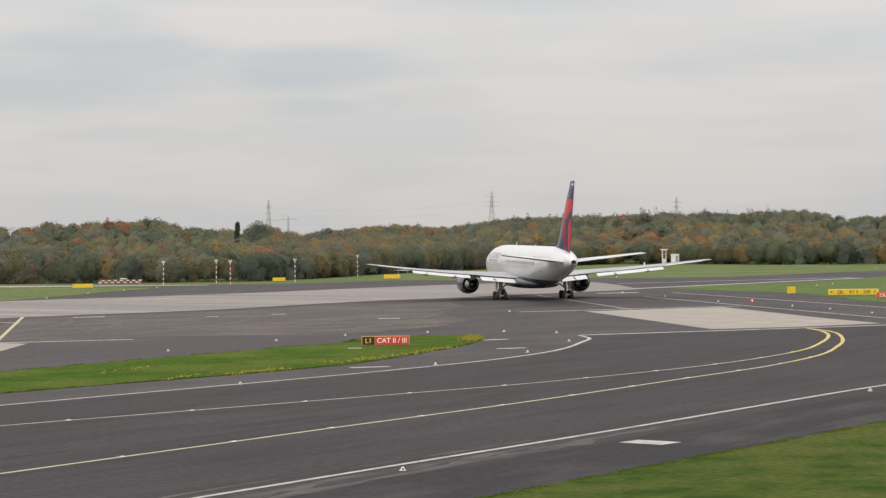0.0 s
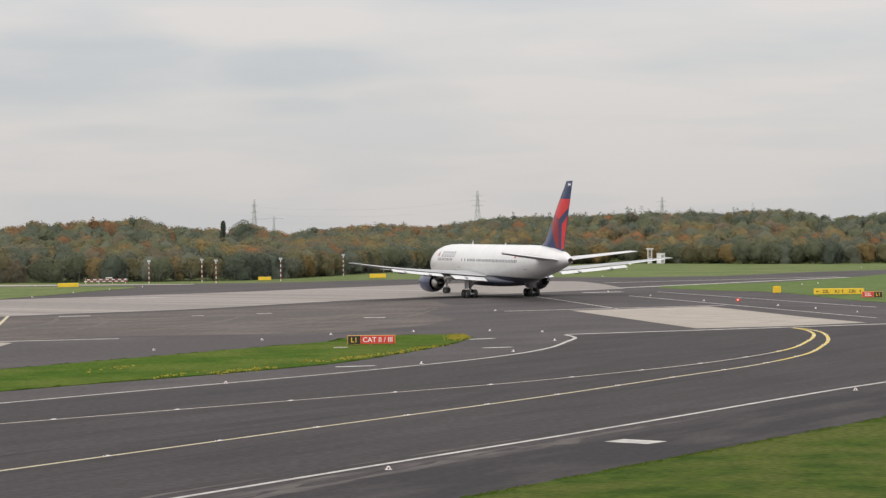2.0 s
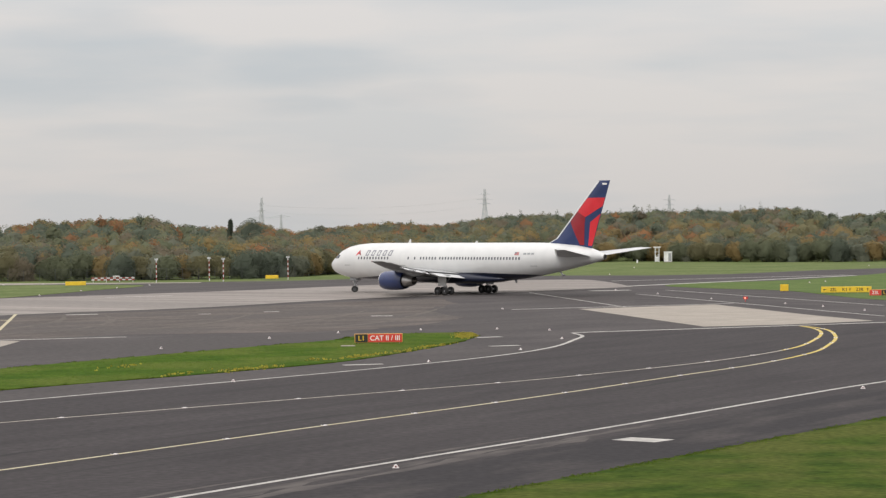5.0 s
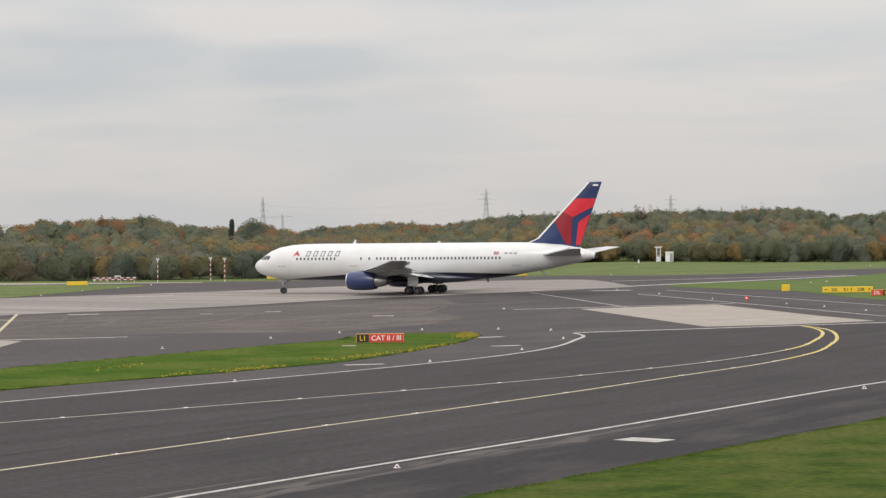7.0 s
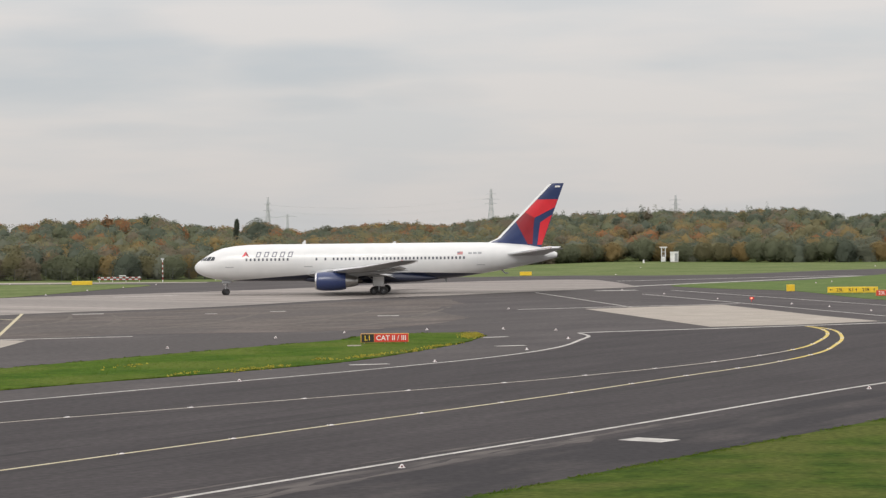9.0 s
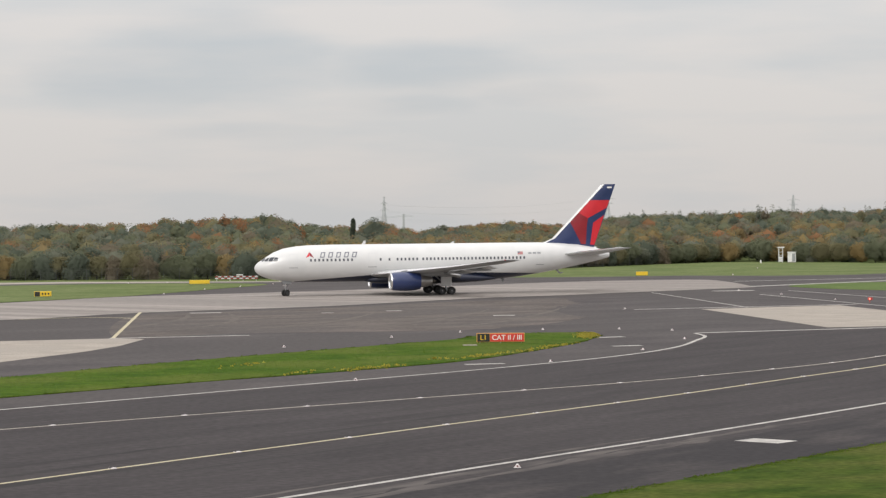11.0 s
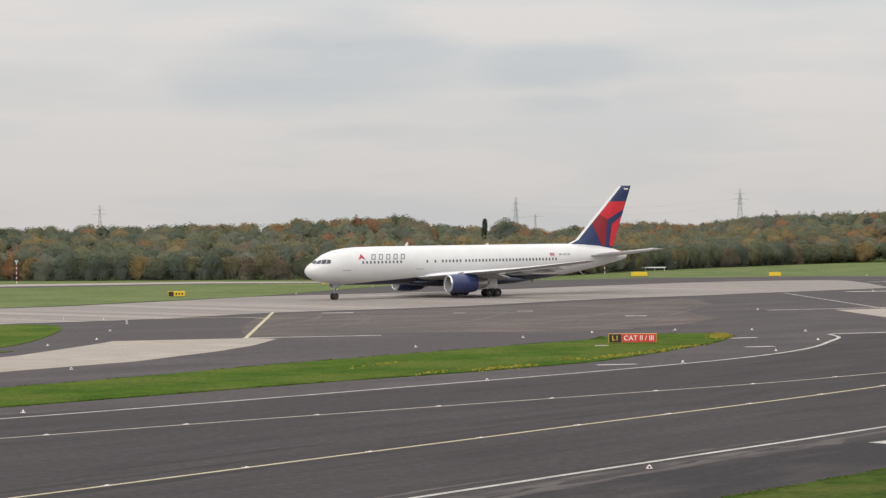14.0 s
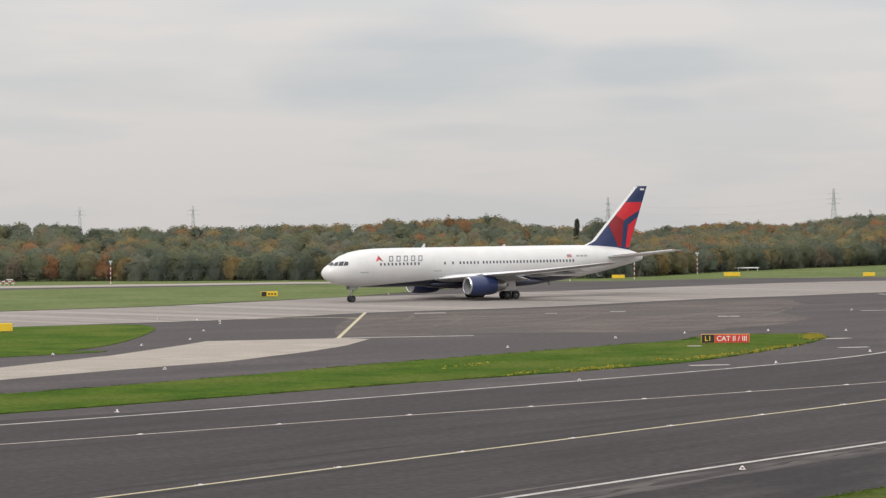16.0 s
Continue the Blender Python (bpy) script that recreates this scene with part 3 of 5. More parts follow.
def aerofoil(le, te, z, y, thick, axis="Y"):
    """A ring of points for one wing section."""
    ring = []
    for u, v in ((0, 0), (0.02, 0.32), (0.08, 0.62), (0.2, 0.9), (0.35, 1), (0.55, 0.82), (0.8, 0.4), (1, 0.03), (1, -0.03), (0.8, -0.22), (0.55, -0.5), (0.35, -0.68), (0.2, -0.62), (0.08, -0.42), (0.02, -0.2)):
        x = le + (te - le) * u
        d = v * thick / 2
        ring.append((x, y, z + d) if axis == "Y" else (x, y + d * 0.9, z))
    return ring


# fuselage paint: white above, navy belly whose edge rises towards the wing
def fuselage_paint():
    m = surface("fuselage_paint", (0.665, 0.665, 0.66), 0.3, second=(0.625, 0.628, 0.625), scale=0.5, detail=6, coat=0.3)
    n, l = m.node_tree.nodes, m.node_tree.links
    b = n["Principled BSDF"]
    white = b.inputs["Base Color"].links[0].from_socket
    tc = n.new("ShaderNodeTexCoord")
    s = n.new("ShaderNodeSeparateXYZ")
    l.new(tc.outputs["Object"], s.inputs[0])
    edge = n.new("ShaderNodeMapRange")
    for k, v in (("From Min", 21.5), ("From Max", 8.0), ("To Min", 2.14), ("To Max", 3.10)):
        edge.inputs[k].default_value = v
    l.new(s.outputs["X"], edge.inputs["Value"])
    aft = n.new("ShaderNodeMapRange")
    for k, v in (("From Min", -4.0), ("From Max", -15.0), ("To Min", 3.12), ("To Max", 2.86)):
        aft.inputs[k].default_value = v
    l.new(s.outputs["X"], aft.inputs["Value"])
    lower = n.new("ShaderNodeMath")
    lower.operation = "MINIMUM"
    l.new(edge.outputs[0], lower.inputs[0])
    l.new(aft.outputs[0], lower.inputs[1])
    below = n.new("ShaderNodeMath")
    below.operation = "LESS_THAN"
    l.new(s.outputs["Z"], below.inputs[0])
    l.new(lower.outputs[0], below.inputs[1])
    ahead = n.new("ShaderNodeMath")
    ahead.operation = "LESS_THAN"
    l.new(s.outputs["X"], ahead.inputs[0])
    ahead.inputs[1].default_value = 21.5
    both = n.new("ShaderNodeMath")
    both.operation = "MULTIPLY"
    l.new(below.outputs[0], both.inputs[0])
    l.new(ahead.outputs[0], both.inputs[1])
    mx = n.new("ShaderNodeMix")
    mx.data_type = "RGBA"
    l.new(both.outputs[0], mx.inputs[0])
    l.new(white, mx.inputs[6])
    mx.inputs[7].default_value = (0.010, 0.014, 0.034, 1)
    l.new(mx.outputs[2], b.inputs["Base Color"])
    return m


FLAG_RED = surface("flag_red", (0.45, 0.20, 0.20), 0.5)
SPIN = []  # wheels: object, place, radius
STEER = []


def wheel(name, parent, at, r, width):
    """A wheel on a cross axle, as a keyed part with tyre and rim."""
    w = empty(name, Matrix.Translation(at))
    w.parent = parent
    bm = bmesh.new()
    h = width / 2
    spun(bm, [(-h * 0.7, r * 0.55), (-h * 0.98, r * 0.72), (-h, r * 0.85), (-h * 0.72, r * 0.97), (0, r), (h * 0.72, r * 0.97), (h, r * 0.85), (h * 0.98, r * 0.72), (h * 0.7, r * 0.55)], 28, "Y")
    part("tyre", bm, TYRE, w, smooth=True)
    bm = bmesh.new()
    spun(bm, [(-h * 0.8, 0.01), (-h * 0.85, r * 0.22), (-h * 0.45, r * 0.3), (-h * 0.62, r * 0.56), (h * 0.62, r * 0.56), (h * 0.45, r * 0.3), (h * 0.85, r * 0.22), (h * 0.8, 0.01)], 20, "Y")
    for i in range(6):
        a = i * math.pi / 3
        for sgn in (-1, 1):
            c = Vector((math.cos(a) * r * 0.4, sgn * h * 0.5, math.sin(a) * r * 0.4))
            rod(bm, c, c + Vector((0, sgn * h * 0.2, 0)), r * 0.07, n=6)
    part("rim", bm, RIM, w, smooth=True)
    SPIN.append((w, Vector(at), r))
    return w


def build_airliner():
    plane = tagged(empty("airliner"), "white twin-engine airliner with navy belly and red and navy tail, taxiing", "airliner")
    paint = fuselage_paint()
    # fuselage
    bm = bmesh.new()
    xs = sorted(set([r[0] for r in FUS] + [15 - 1.5 * i for i in range(14)] + [-7.5, -10.5, -13.5, -16.5, -19.5, -22.2]), reverse=True)
    rings = []
    for x in xs:
        w, lo, hi = fus(x)
        rings.append([(x, w * math.cos(a), (lo + hi) / 2 + (hi - lo) / 2 * math.sin(a)) for a in [2 * math.pi * i / 56 for i in range(56)]])
    loft(bm, rings)
    body = part("fuselage", bm, paint, plane, "glossy white fuselage with navy belly", smooth=True)
    bm = bmesh.new()   # wing-body fairing
    rings = []
    for x, w, lo, hi in ((11.5, 0.6, 2.0, 2.4), (10, 1.9, 1.75, 2.7), (7, 2.75, 1.55, 3.2), (2, 2.95, 1.5, 3.3), (-3, 2.85, 1.55, 3.1), (-6, 2.3, 1.7, 2.8), (-8.5, 0.9, 2.0, 2.5)):
        rings.append([(x, w * math.copysign(abs(math.cos(a)) ** 0.7, math.cos(a)), (lo + hi) / 2 + (hi - lo) / 2 * math.copysign(abs(math.sin(a)) ** 0.7, math.sin(a))) for a in [2 * math.pi * i / 32 for i in range(32)]])
    loft(bm, rings)
    part("wing_fairing", bm, paint, plane, smooth=True)
    # cockpit windows
    for side in (1, -1):
        for q in (((25.95, 5.08), (25.5, 5.06), (25.1, 5.62), (25.5, 5.52)), ((25.42, 5.06), (24.85, 5.06), (24.5, 5.66), (25.02, 5.63)), ((24.77, 5.06), (24.15, 5.10), (24.0, 5.58), (24.42, 5.66))):
            bm = bmesh.new()
            skin_patch(bm, q, side, 0.02)
            part("cockpit_window", bm, WINDOW, body)
    bm = bmesh.new()
    g = [[bm.verts.new((26.28 - 0.55 * j / 4 - abs(i - 3) * 0.035, -0.75 + 0.25 * i, 5.17 + 0.36 * j / 4 + 0.02 - abs(i - 3) ** 2 * 0.02)) for j in range(5)] for i in range(7)]
    for i in range(6):
        for j in range(4):
            bm.faces.new((g[i][j], g[i + 1][j], g[i + 1][j + 1], g[i][j + 1]))
    part("windscreen", bm, WINDOW, body)
    # cabin windows, doors and lettering
    xs = [19.5 - 0.6 * i for i in range(11)] + [9.3, 8.0] + [6.8 - 0.58 * i for i in range(5)] + [3.9] + [3.0 - 0.56 * i for i in range(28)]
    for side in (1, -1):
        for x in xs:
            bm = bmesh.new()
            skin_patch(bm, ((x, 4.98), (x - 0.27, 4.98), (x - 0.27, 5.36), (x, 5.36)), side, 0.012, 1, 2)
            part("cabin_window", bm, CABIN_WINDOW, body)
        for x, wide in ((22.4, 1.05), (10.9, 1.05), (-14.2, 1.0)):
            bm = bmesh.new()
            lo, hi = 4.15, 6.05
            t = 0.035
            for q in (((x, lo), (x - t, lo), (x - t, hi), (x, hi)), ((x - wide, lo), (x - wide - t, lo), (x - wide - t, hi), (x - wide, hi)), ((x, hi), (x - wide, hi), (x - wide, hi + t), (x, hi + t))):
                skin_patch(bm, q, side, 0.008, 2, 6)
            door = part("door_seam", bm, DOOR_LINE, body, "thin grey door outline")
            bm = bmesh.new()
            skin_patch(bm, ((x + 0.1, lo - 0.09), (x - wide - 0.1, lo - 0.09), (x - wide - 0.1, lo), (x + 0.1, lo)), side, 0.02, 2, 1)
            part("door_sill", bm, GREY, body)
        # wordmark as plain blocks, with a two-tone red triangle ahead of it
        step = 1.16
        first = 18.05 if side > 0 else 18.6
        for i in range(5):
            x = first - i * step
            bm = bmesh.new()
            for x0, x1, z0, z1 in ((0.0, 0.15, 5.52, 6.30), (0.50, 0.65, 5.52, 6.30), (0.15, 0.50, 6.17, 6.30), (0.15, 0.50, 5.52, 5.65)):
                lean = 0.24   # forward slant of the type over its height
                a0, a1 = (z0 - 5.52) / 0.78 * lean, (z1 - 5.52) / 0.78 * lean
                skin_patch(bm, ((x - x0 - a0, z0), (x - x1 - a0, z0), (x - x1 - a1, z1), (x - x0 - a1, z1)), side, 0.014, 1, 4)
            part("lettering_block", bm, LETTER_BLUE, body, "plain slanted dark blue lettering shape")
        tx = 20.1 if side > 0 else 12.2
        bm = bmesh.new()
        skin_patch(bm, ((tx, 5.50), (tx - 0.60, 5.78), (tx - 0.60, 6.36), (tx - 0.58, 6.36)), side, 0.014, 3, 4)
        part("emblem", bm, RED, body, "red emblem shape")
        bm = bmesh.new()
        skin_patch(bm, ((tx - 0.62, 5.78), (tx - 1.2, 5.50), (tx - 0.64, 6.36), (tx - 0.62, 6.36)), side, 0.014, 3, 4)
        part("emblem", bm, DARK_RED, body, "dark red emblem shape")
        bm = bmesh.new()
        skin_patch(bm, ((-11.3, 5.62), (-12.1, 5.62), (-12.1, 6.06), (-11.3, 6.06)), side, 0.014, 2, 2)
        part("flag_patch", bm, FLAG_RED, body, "small red striped patch")
        bm = bmesh.new()
        skin_patch(bm, ((-11.3, 5.86), (-11.65, 5.86), (-11.65, 6.06), (-11.3, 6.06)), side, 0.018, 2, 2)
        part("flag_patch", bm, LETTER_BLUE, body, "small blue corner patch")
        for k in range(3):
            bm = bmesh.new()
            skin_patch(bm, ((-12.9 - 0.7 * k, 5.7), (-13.42 - 0.7 * k, 5.7), (-13.42 - 0.7 * k, 5.95), (-12.9 - 0.7 * k, 5.95)), side, 0.014, 2, 2)
            part("registration_bar", bm, GREY, body, "plain grey bar")
    # antennas, tail skid, exhaust of the auxiliary unit, beacon
    for x, z0, h in ((11.2, 7.34, 0.55), (-2.0, 7.34, 0.28)):
        bm = bmesh.new()
        loft(bm, [aerofoil(x + 0.3, x - 0.3, z0, 0, 0.08, "Z"), aerofoil(x - 0.05, x - 0.32, z0 + h, 0, 0.05, "Z")])
        part("antenna", bm, WHITE, body)
    bm = bmesh.new()
    rod(bm, (-17.6, 0, 3.45), (-18.3, 0, 2.75), 0.14, 0.10)
    rod(bm, (-18.2, 0, 2.8), (-18.75, 0, 2.85), 0.12, 0.06)
    part("tail_skid", bm, STRUT, body)
    bm = bmesh.new()
    spun(bm, [(-25.6, 0.34), (-25.95, 0.30), (-25.9, 0.22), (-25.2, 0.2)], 20, "X", (0, 0, 5.39))
    part("exhaust_pipe", bm, HOT_METAL, body, smooth=True)
    # flat disc over the pipe end, painted dark for the shade inside
    bm = bmesh.new()
    spun(bm, [(-25.83, 0.34), (-25.84, 0.01)], 20, "X", (0, 0, 5.39))
    part("exhaust_opening", bm, DARK, body)
    for x in (6.0, -9.5):
        bm = bmesh.new()
        loft(bm, [aerofoil(x + 0.25, x - 0.25, 2.0 if x > 0 else 2.15, 0, 0.08, "Z"), aerofoil(x, x - 0.3, 1.45 if x > 0 else 1.65, 0, 0.05, "Z")])
        part("belly_antenna", bm, GREY, body)

    # wings with slats, flaps and track fairings
    def wing_z(y):
        return 2.92 + (abs(y) - 2.0) * 0.091 + max(0.0, abs(y) - 12) ** 2 * 0.0022

    def wing_le(y):
        return 10.6 - (abs(y) - 2.0) * 0.682

    def wing_te(y):
        y = abs(y)
        return -0.9 + (y - 2.0) * 0.18 if y < 8.2 else 0.22 - (y - 8.2) * 0.428

    for side, word in ((1, "left"), (-1, "right")):
        bm = bmesh.new()
        loft(bm, [aerofoil(wing_le(y), wing_te(y) + c * 0.0, wing_z(y), side * y, th) for y, th, c in
                  ((2.0, 1.5, 0), (5, 1.15, 0), (8.2, 0.82, 0), (12, 0.62, 0), (16, 0.48, 0), (20, 0.36, 0), (23.2, 0.25, 0), (23.7, 0.12, 0))])
        wing = part("wing", bm, WING_GREY, plane, "swept pale grey wing", smooth=True)
        bm = bmesh.new()   # bright leading edge
        rings = []
        for y in (2.6, 8.2, 15, 23.5):
            le, z = wing_le(y), wing_z(y)
            k = 1 - (y - 2) / 26
            rings.append([(le - 0.35, side * y, z + 0.40 * k + 0.02), (le + 0.0, side * y, z + 0.2 * k), (le + 0.12, side * y, z + 0.02), (le + 0.04, side * y, z - 0.09 * k), (le - 0.1, side * y, z - 0.10 * k)])
        loft(bm, rings)
        part("slat", bm, LIP, wing, smooth=True)
        for a, b, drop, depth in ((2.7, 7.4, 0.16, 1.7), (8.9, 17.4, 0.10, 1.2)):
            bm = bmesh.new()
            rings = []
            for y in (a, (a + b) / 2, b):
                le, te = wing_te(y) + 0.3, wing_te(y) - depth * (1.0 if y < 8 else 1.15 - y * 0.02)
                rings.append([(px, py, pz - (le - px) * 0.24) for px, py, pz in aerofoil(le, te, wing_z(y) - drop, side * y, 0.22)])
            loft(bm, rings)
            fl = part("flap", bm, FLAP, wing, "lowered white trailing flap")
            fl.data.transform(Matrix.Translation((0, 0, -0.04)))
        bm = bmesh.new()
        loft(bm, [aerofoil(wing_te(y) + 0.25, wing_te(y) - 0.55, wing_z(y) + 0.01, side * y, 0.12) for y in (17.7, 22.4)])
        part("aileron", bm, WHITE, wing)
        for y in (5.6, 11.2, 15.4):
            bm = bmesh.new()
            x0, z = wing_te(y), wing_z(y) - 0.42
            spun(bm, [(x0 + 2.4, 0.02), (x0 + 1.8, 0.17), (x0 + 0.6, 0.24), (x0 - 0.8, 0.2), (x0 - 1.9, 0.02)], 14, "X", (0, side * y, z))
            part("track_fairing", bm, WING_GREY, wing, smooth=True)
        bm = bmesh.new()
        bmesh.ops.create_uvsphere(bm, u_segments=10, v_segments=6, radius=0.1)
        bmesh.ops.translate(bm, vec=(wing_le(23.4) - 0.2, side * 23.5, wing_z(23.5)), verts=bm.verts)
        part("tip_light", bm, LAMP_RED if side > 0 else LAMP_WHITE, wing)
        # stabiliser
        bm = bmesh.new()
        loft(bm, [aerofoil(a, b, z, side * y, th) for y, a, b, z, th in ((0.6, -17.6, -23.9, 5.42, 0.62), (4.5, -20.85, -25.05, 5.9, 0.42), (9.0, -24.5, -26.5, 6.45, 0.2), (9.35, -25.0, -26.55, 6.5, 0.08))])
        stab = part("stabiliser", bm, FLAP, plane, "swept grey tailplane", smooth=True)
        bm = bmesh.new()
        rings = [[(a + 0.03, side * y, z - 0.06), (a + 0.03, side * y, z + 0.08), (a - 0.28, side * y, z + 0.17), (a - 0.28, side * y, z - 0.12)] for y, a, z in ((1.4, -18.25, 5.52), (9.2, -24.68, 6.47))]
        loft(bm, rings)
        part("leading_edge", bm, LIP, stab)
        # engine
        ey, ez = side * 7.9, 2.08
        eng = empty("engine", Matrix.Translation((0, ey, ez)))
        eng.parent = plane
        bm = bmesh.new()
        spun(bm, [(8.72, 1.19), (8.4, 1.29), (7.6, 1.36), (6.4, 1.37), (5.3, 1.30), (4.55, 1.16), (4.55, 1.10), (5.5, 1.14)], 40, "X")
        part("cowling", bm, NAVY, eng, "navy blue engine cowling", smooth=True)
        bm = bmesh.new()
        spun(bm, [(8.72, 1.195), (8.86, 1.17), (8.93, 1.10), (8.88, 1.03), (8.70, 0.99)], 40, "X")
        part("intake_lip", bm, LIP, eng, "polished metal intake ring", smooth=True)
        bm = bmesh.new()
        spun(bm, [(8.70, 0.99), (8.2, 1.03), (7.6, 1.06), (7.6, 0.3)], 40, "X")
        part("intake_duct", bm, GREY, eng, smooth=True)
        bm = bmesh.new()
        for i in range(30):
            a = 2 * math.pi * i / 30
            m = Matrix.Rotation(a, 4, "X")
            p = [m @ Vector(q) for q in ((7.72, -0.03, 0.28), (7.66, 0.05, 0.28), (7.80, 0.10, 1.04), (7.62, -0.10, 1.04))]
            bm.faces.new([bm.verts.new(q) for q in p])
        part("fan", bm, DARK, eng)
        bm = bmesh.new()
        spun(bm, [(8.12, 0.01), (8.02, 0.12), (7.85, 0.24), (7.62, 0.31)], 20, "X")
        part("spinner", bm, GREY, eng, smooth=True)
        bm = bmesh.new()
        spun(bm, [(5.6, 0.98), (4.6, 0.94), (3.6, 0.82), (2.85, 0.62), (2.80, 0.56), (3.3, 0.56)], 32, "X")
        part("core_cowl", bm, METAL, eng, "bare metal core cowl", smooth=True)
        bm = bmesh.new()
        spun(bm, [(3.2, 0.45), (2.7, 0.40), (2.15, 0.05)], 20, "X")
        part("exhaust_cone", bm, HOT_METAL, eng, smooth=True)
        # flat rings across the two nozzles, their inner shade painted near-black
        bm = bmesh.new()
        spun(bm, [(5.5, 1.14), (5.5, 0.9)], 32, "X")
        part("bypass_duct", bm, DARK, eng)
        bm = bmesh.new()
        spun(bm, [(3.3, 0.56), (3.3, 0.3)], 32, "X")
        part("core_duct", bm, DARK, eng)
        bm = bmesh.new()
        loft(bm, [[(x, -w, z0), (x, w, z0), (x, w, z1), (x, -w, z1)] for x, w, z0, z1 in ((7.3, 0.05, 1.2, 1.45), (6.3, 0.2, 1.1, 1.62), (4.6, 0.22, 0.75, 1.5), (3.2, 0.2, 0.55, 1.35), (1.0, 0.05, 0.9, 1.2))])
        part("pylon", bm, WING_GREY, eng, smooth=True)
        # main landing gear
        gear = empty("main_gear", Matrix.Translation((0, side * 4.65, 0)))
        gear.parent = plane
        bm = bmesh.new()
        rod(bm, (0, 0, 0.6), (0, -side * 0.15, 1.7), 0.15, n=14)
        rod(bm, (0, -side * 0.15, 1.5), (0.1, -side * 0.2, 3.0), 0.21, n=14)
        rod(bm, (0.05, -side * 0.1, 1.5), (0.2, -side * 1.7, 2.6), 0.10, n=10)
        rod(bm, (0.0, 0, 1.35), (1.5, -side * 0.2, 2.7), 0.09, n=10)
        rod(bm, (-0.22, 0, 0.7), (-0.45, -side * 0.05, 1.15), 0.06, n=8)
        rod(bm, (-0.45, -side * 0.05, 1.15), (-0.2, -side * 0.1, 1.6), 0.06, n=8)
        part("strut", bm, STRUT, gear, smooth=True)
        bm = bmesh.new()
        rod(bm, (-0.78, 0, 0.58), (0.78, 0, 0.58), 0.14, n=12)
        for x in (-0.71, 0.71):
            rod(bm, (x, -0.75, 0.58), (x, 0.75, 0.58), 0.09, n=12)
        part("bogie_beam", bm, STRUT, gear, smooth=True)
        bm = bmesh.new()
        box(bm, -0.75, side * 0.42 - 0.03, 1.25, 0.85, side * 0.42 + 0.03, 2.75, 0.02)
        part("gear_door", bm, WHITE, gear)
        for x in (-0.71, 0.71):
            for y in (-0.57, 0.57):
                wheel("main_wheel", gear, (x, y, 0.585), 0.585, 0.42)
    # nose gear
    gear = empty("nose_gear", Matrix.Translation((22.7, 0, 0)))
    gear.parent = plane
    STEER.append(gear)
    bm = bmesh.new()
    rod(bm, (0, 0, 0.45), (0, 0, 1.25), 0.09, n=12)
    rod(bm, (0, 0, 1.1), (0.12, 0, 2.4), 0.14, n=12)
    rod(bm, (0, -0.42, 0.47), (0, 0.42, 0.47), 0.07, n=10)
    rod(bm, (-0.12, 0, 0.6), (-0.35, 0, 0.95), 0.05)
    rod(bm, (-0.35, 0, 0.95), (-0.08, 0, 1.35), 0.05)
    rod(bm, (0.05, 0, 1.3), (-1.3, 0, 2.2), 0.07)
    part("strut", bm, STRUT, gear, smooth=True)
    bm = bmesh.new()
    for y in (-0.2, 0.2):
        spun(bm, [(0.12, 0.1), (0.2, 0.12), (0.24, 0.11), (0.24, 0.01)], 12, "X", (0, y, 1.55))
    part("taxi_light", bm, LAMP_WHITE, gear)
    for y in (-0.3, 0.3):
        wheel("nose_wheel", gear, (0, y, 0.47), 0.47, 0.3)
    for side in (1, -1):
        bm = bmesh.new()
        box(bm, 21.9, side * 0.5 - 0.02, 1.78, 23.2, side * 0.5 + 0.02, 2.25, 0.015)
        part("nose_gear_door", bm, GREY, plane)

    # fin with its painted panels
    def fin_le(z):
        return -24.84 + (15.83 - z) * 0.965 if z > 7.9 else -17.19 + (7.9 - z) * 2.3

    def fin_te(z):
        return -26.89 + (15.83 - z) * 0.365

    bm = bmesh.new()
    loft(bm, [aerofoil(fin_le(z), fin_te(z), z, 0, th, "Z") for z, th in ((6.4, 0.75), (7.2, 0.74), (7.9, 0.72), (9.0, 0.66), (11, 0.55), (13, 0.45), (15, 0.34), (15.75, 0.26), (15.86, 0.15))])
    fin = part("fin", bm, NAVY, plane, "tall navy tail fin with red panels", smooth=True)

    def fin_half(x, z):
        le, te = fin_le(z), fin_te(z)
        th = float(np.interp(z, [6.4, 7.9, 9, 11, 13, 15, 15.8], [0.75, 0.72, 0.66, 0.55, 0.45, 0.34, 0.25]))
        u = (x - le) / (te - le)
        return 0.9 * th / 2 * float(np.interp(u, [0, 0.02, 0.08, 0.2, 0.35, 0.55, 0.8, 1], [0, 0.32, 0.62, 0.9, 1, 0.82, 0.4, 0.03]))

    def fin_half_r(x, z):
        le, te = fin_le(z), fin_te(z)
        th = float(np.interp(z, [6.4, 7.9, 9, 11, 13, 15, 15.8], [0.75, 0.72, 0.66, 0.55, 0.45, 0.34, 0.25]))
        u = (x - le) / (te - le)
        return 0.9 * th / 2 * float(np.interp(u, [0, 0.02, 0.08, 0.2, 0.35, 0.55, 0.8, 1], [0, 0.2, 0.42, 0.62, 0.68, 0.5, 0.22, 0.03]))

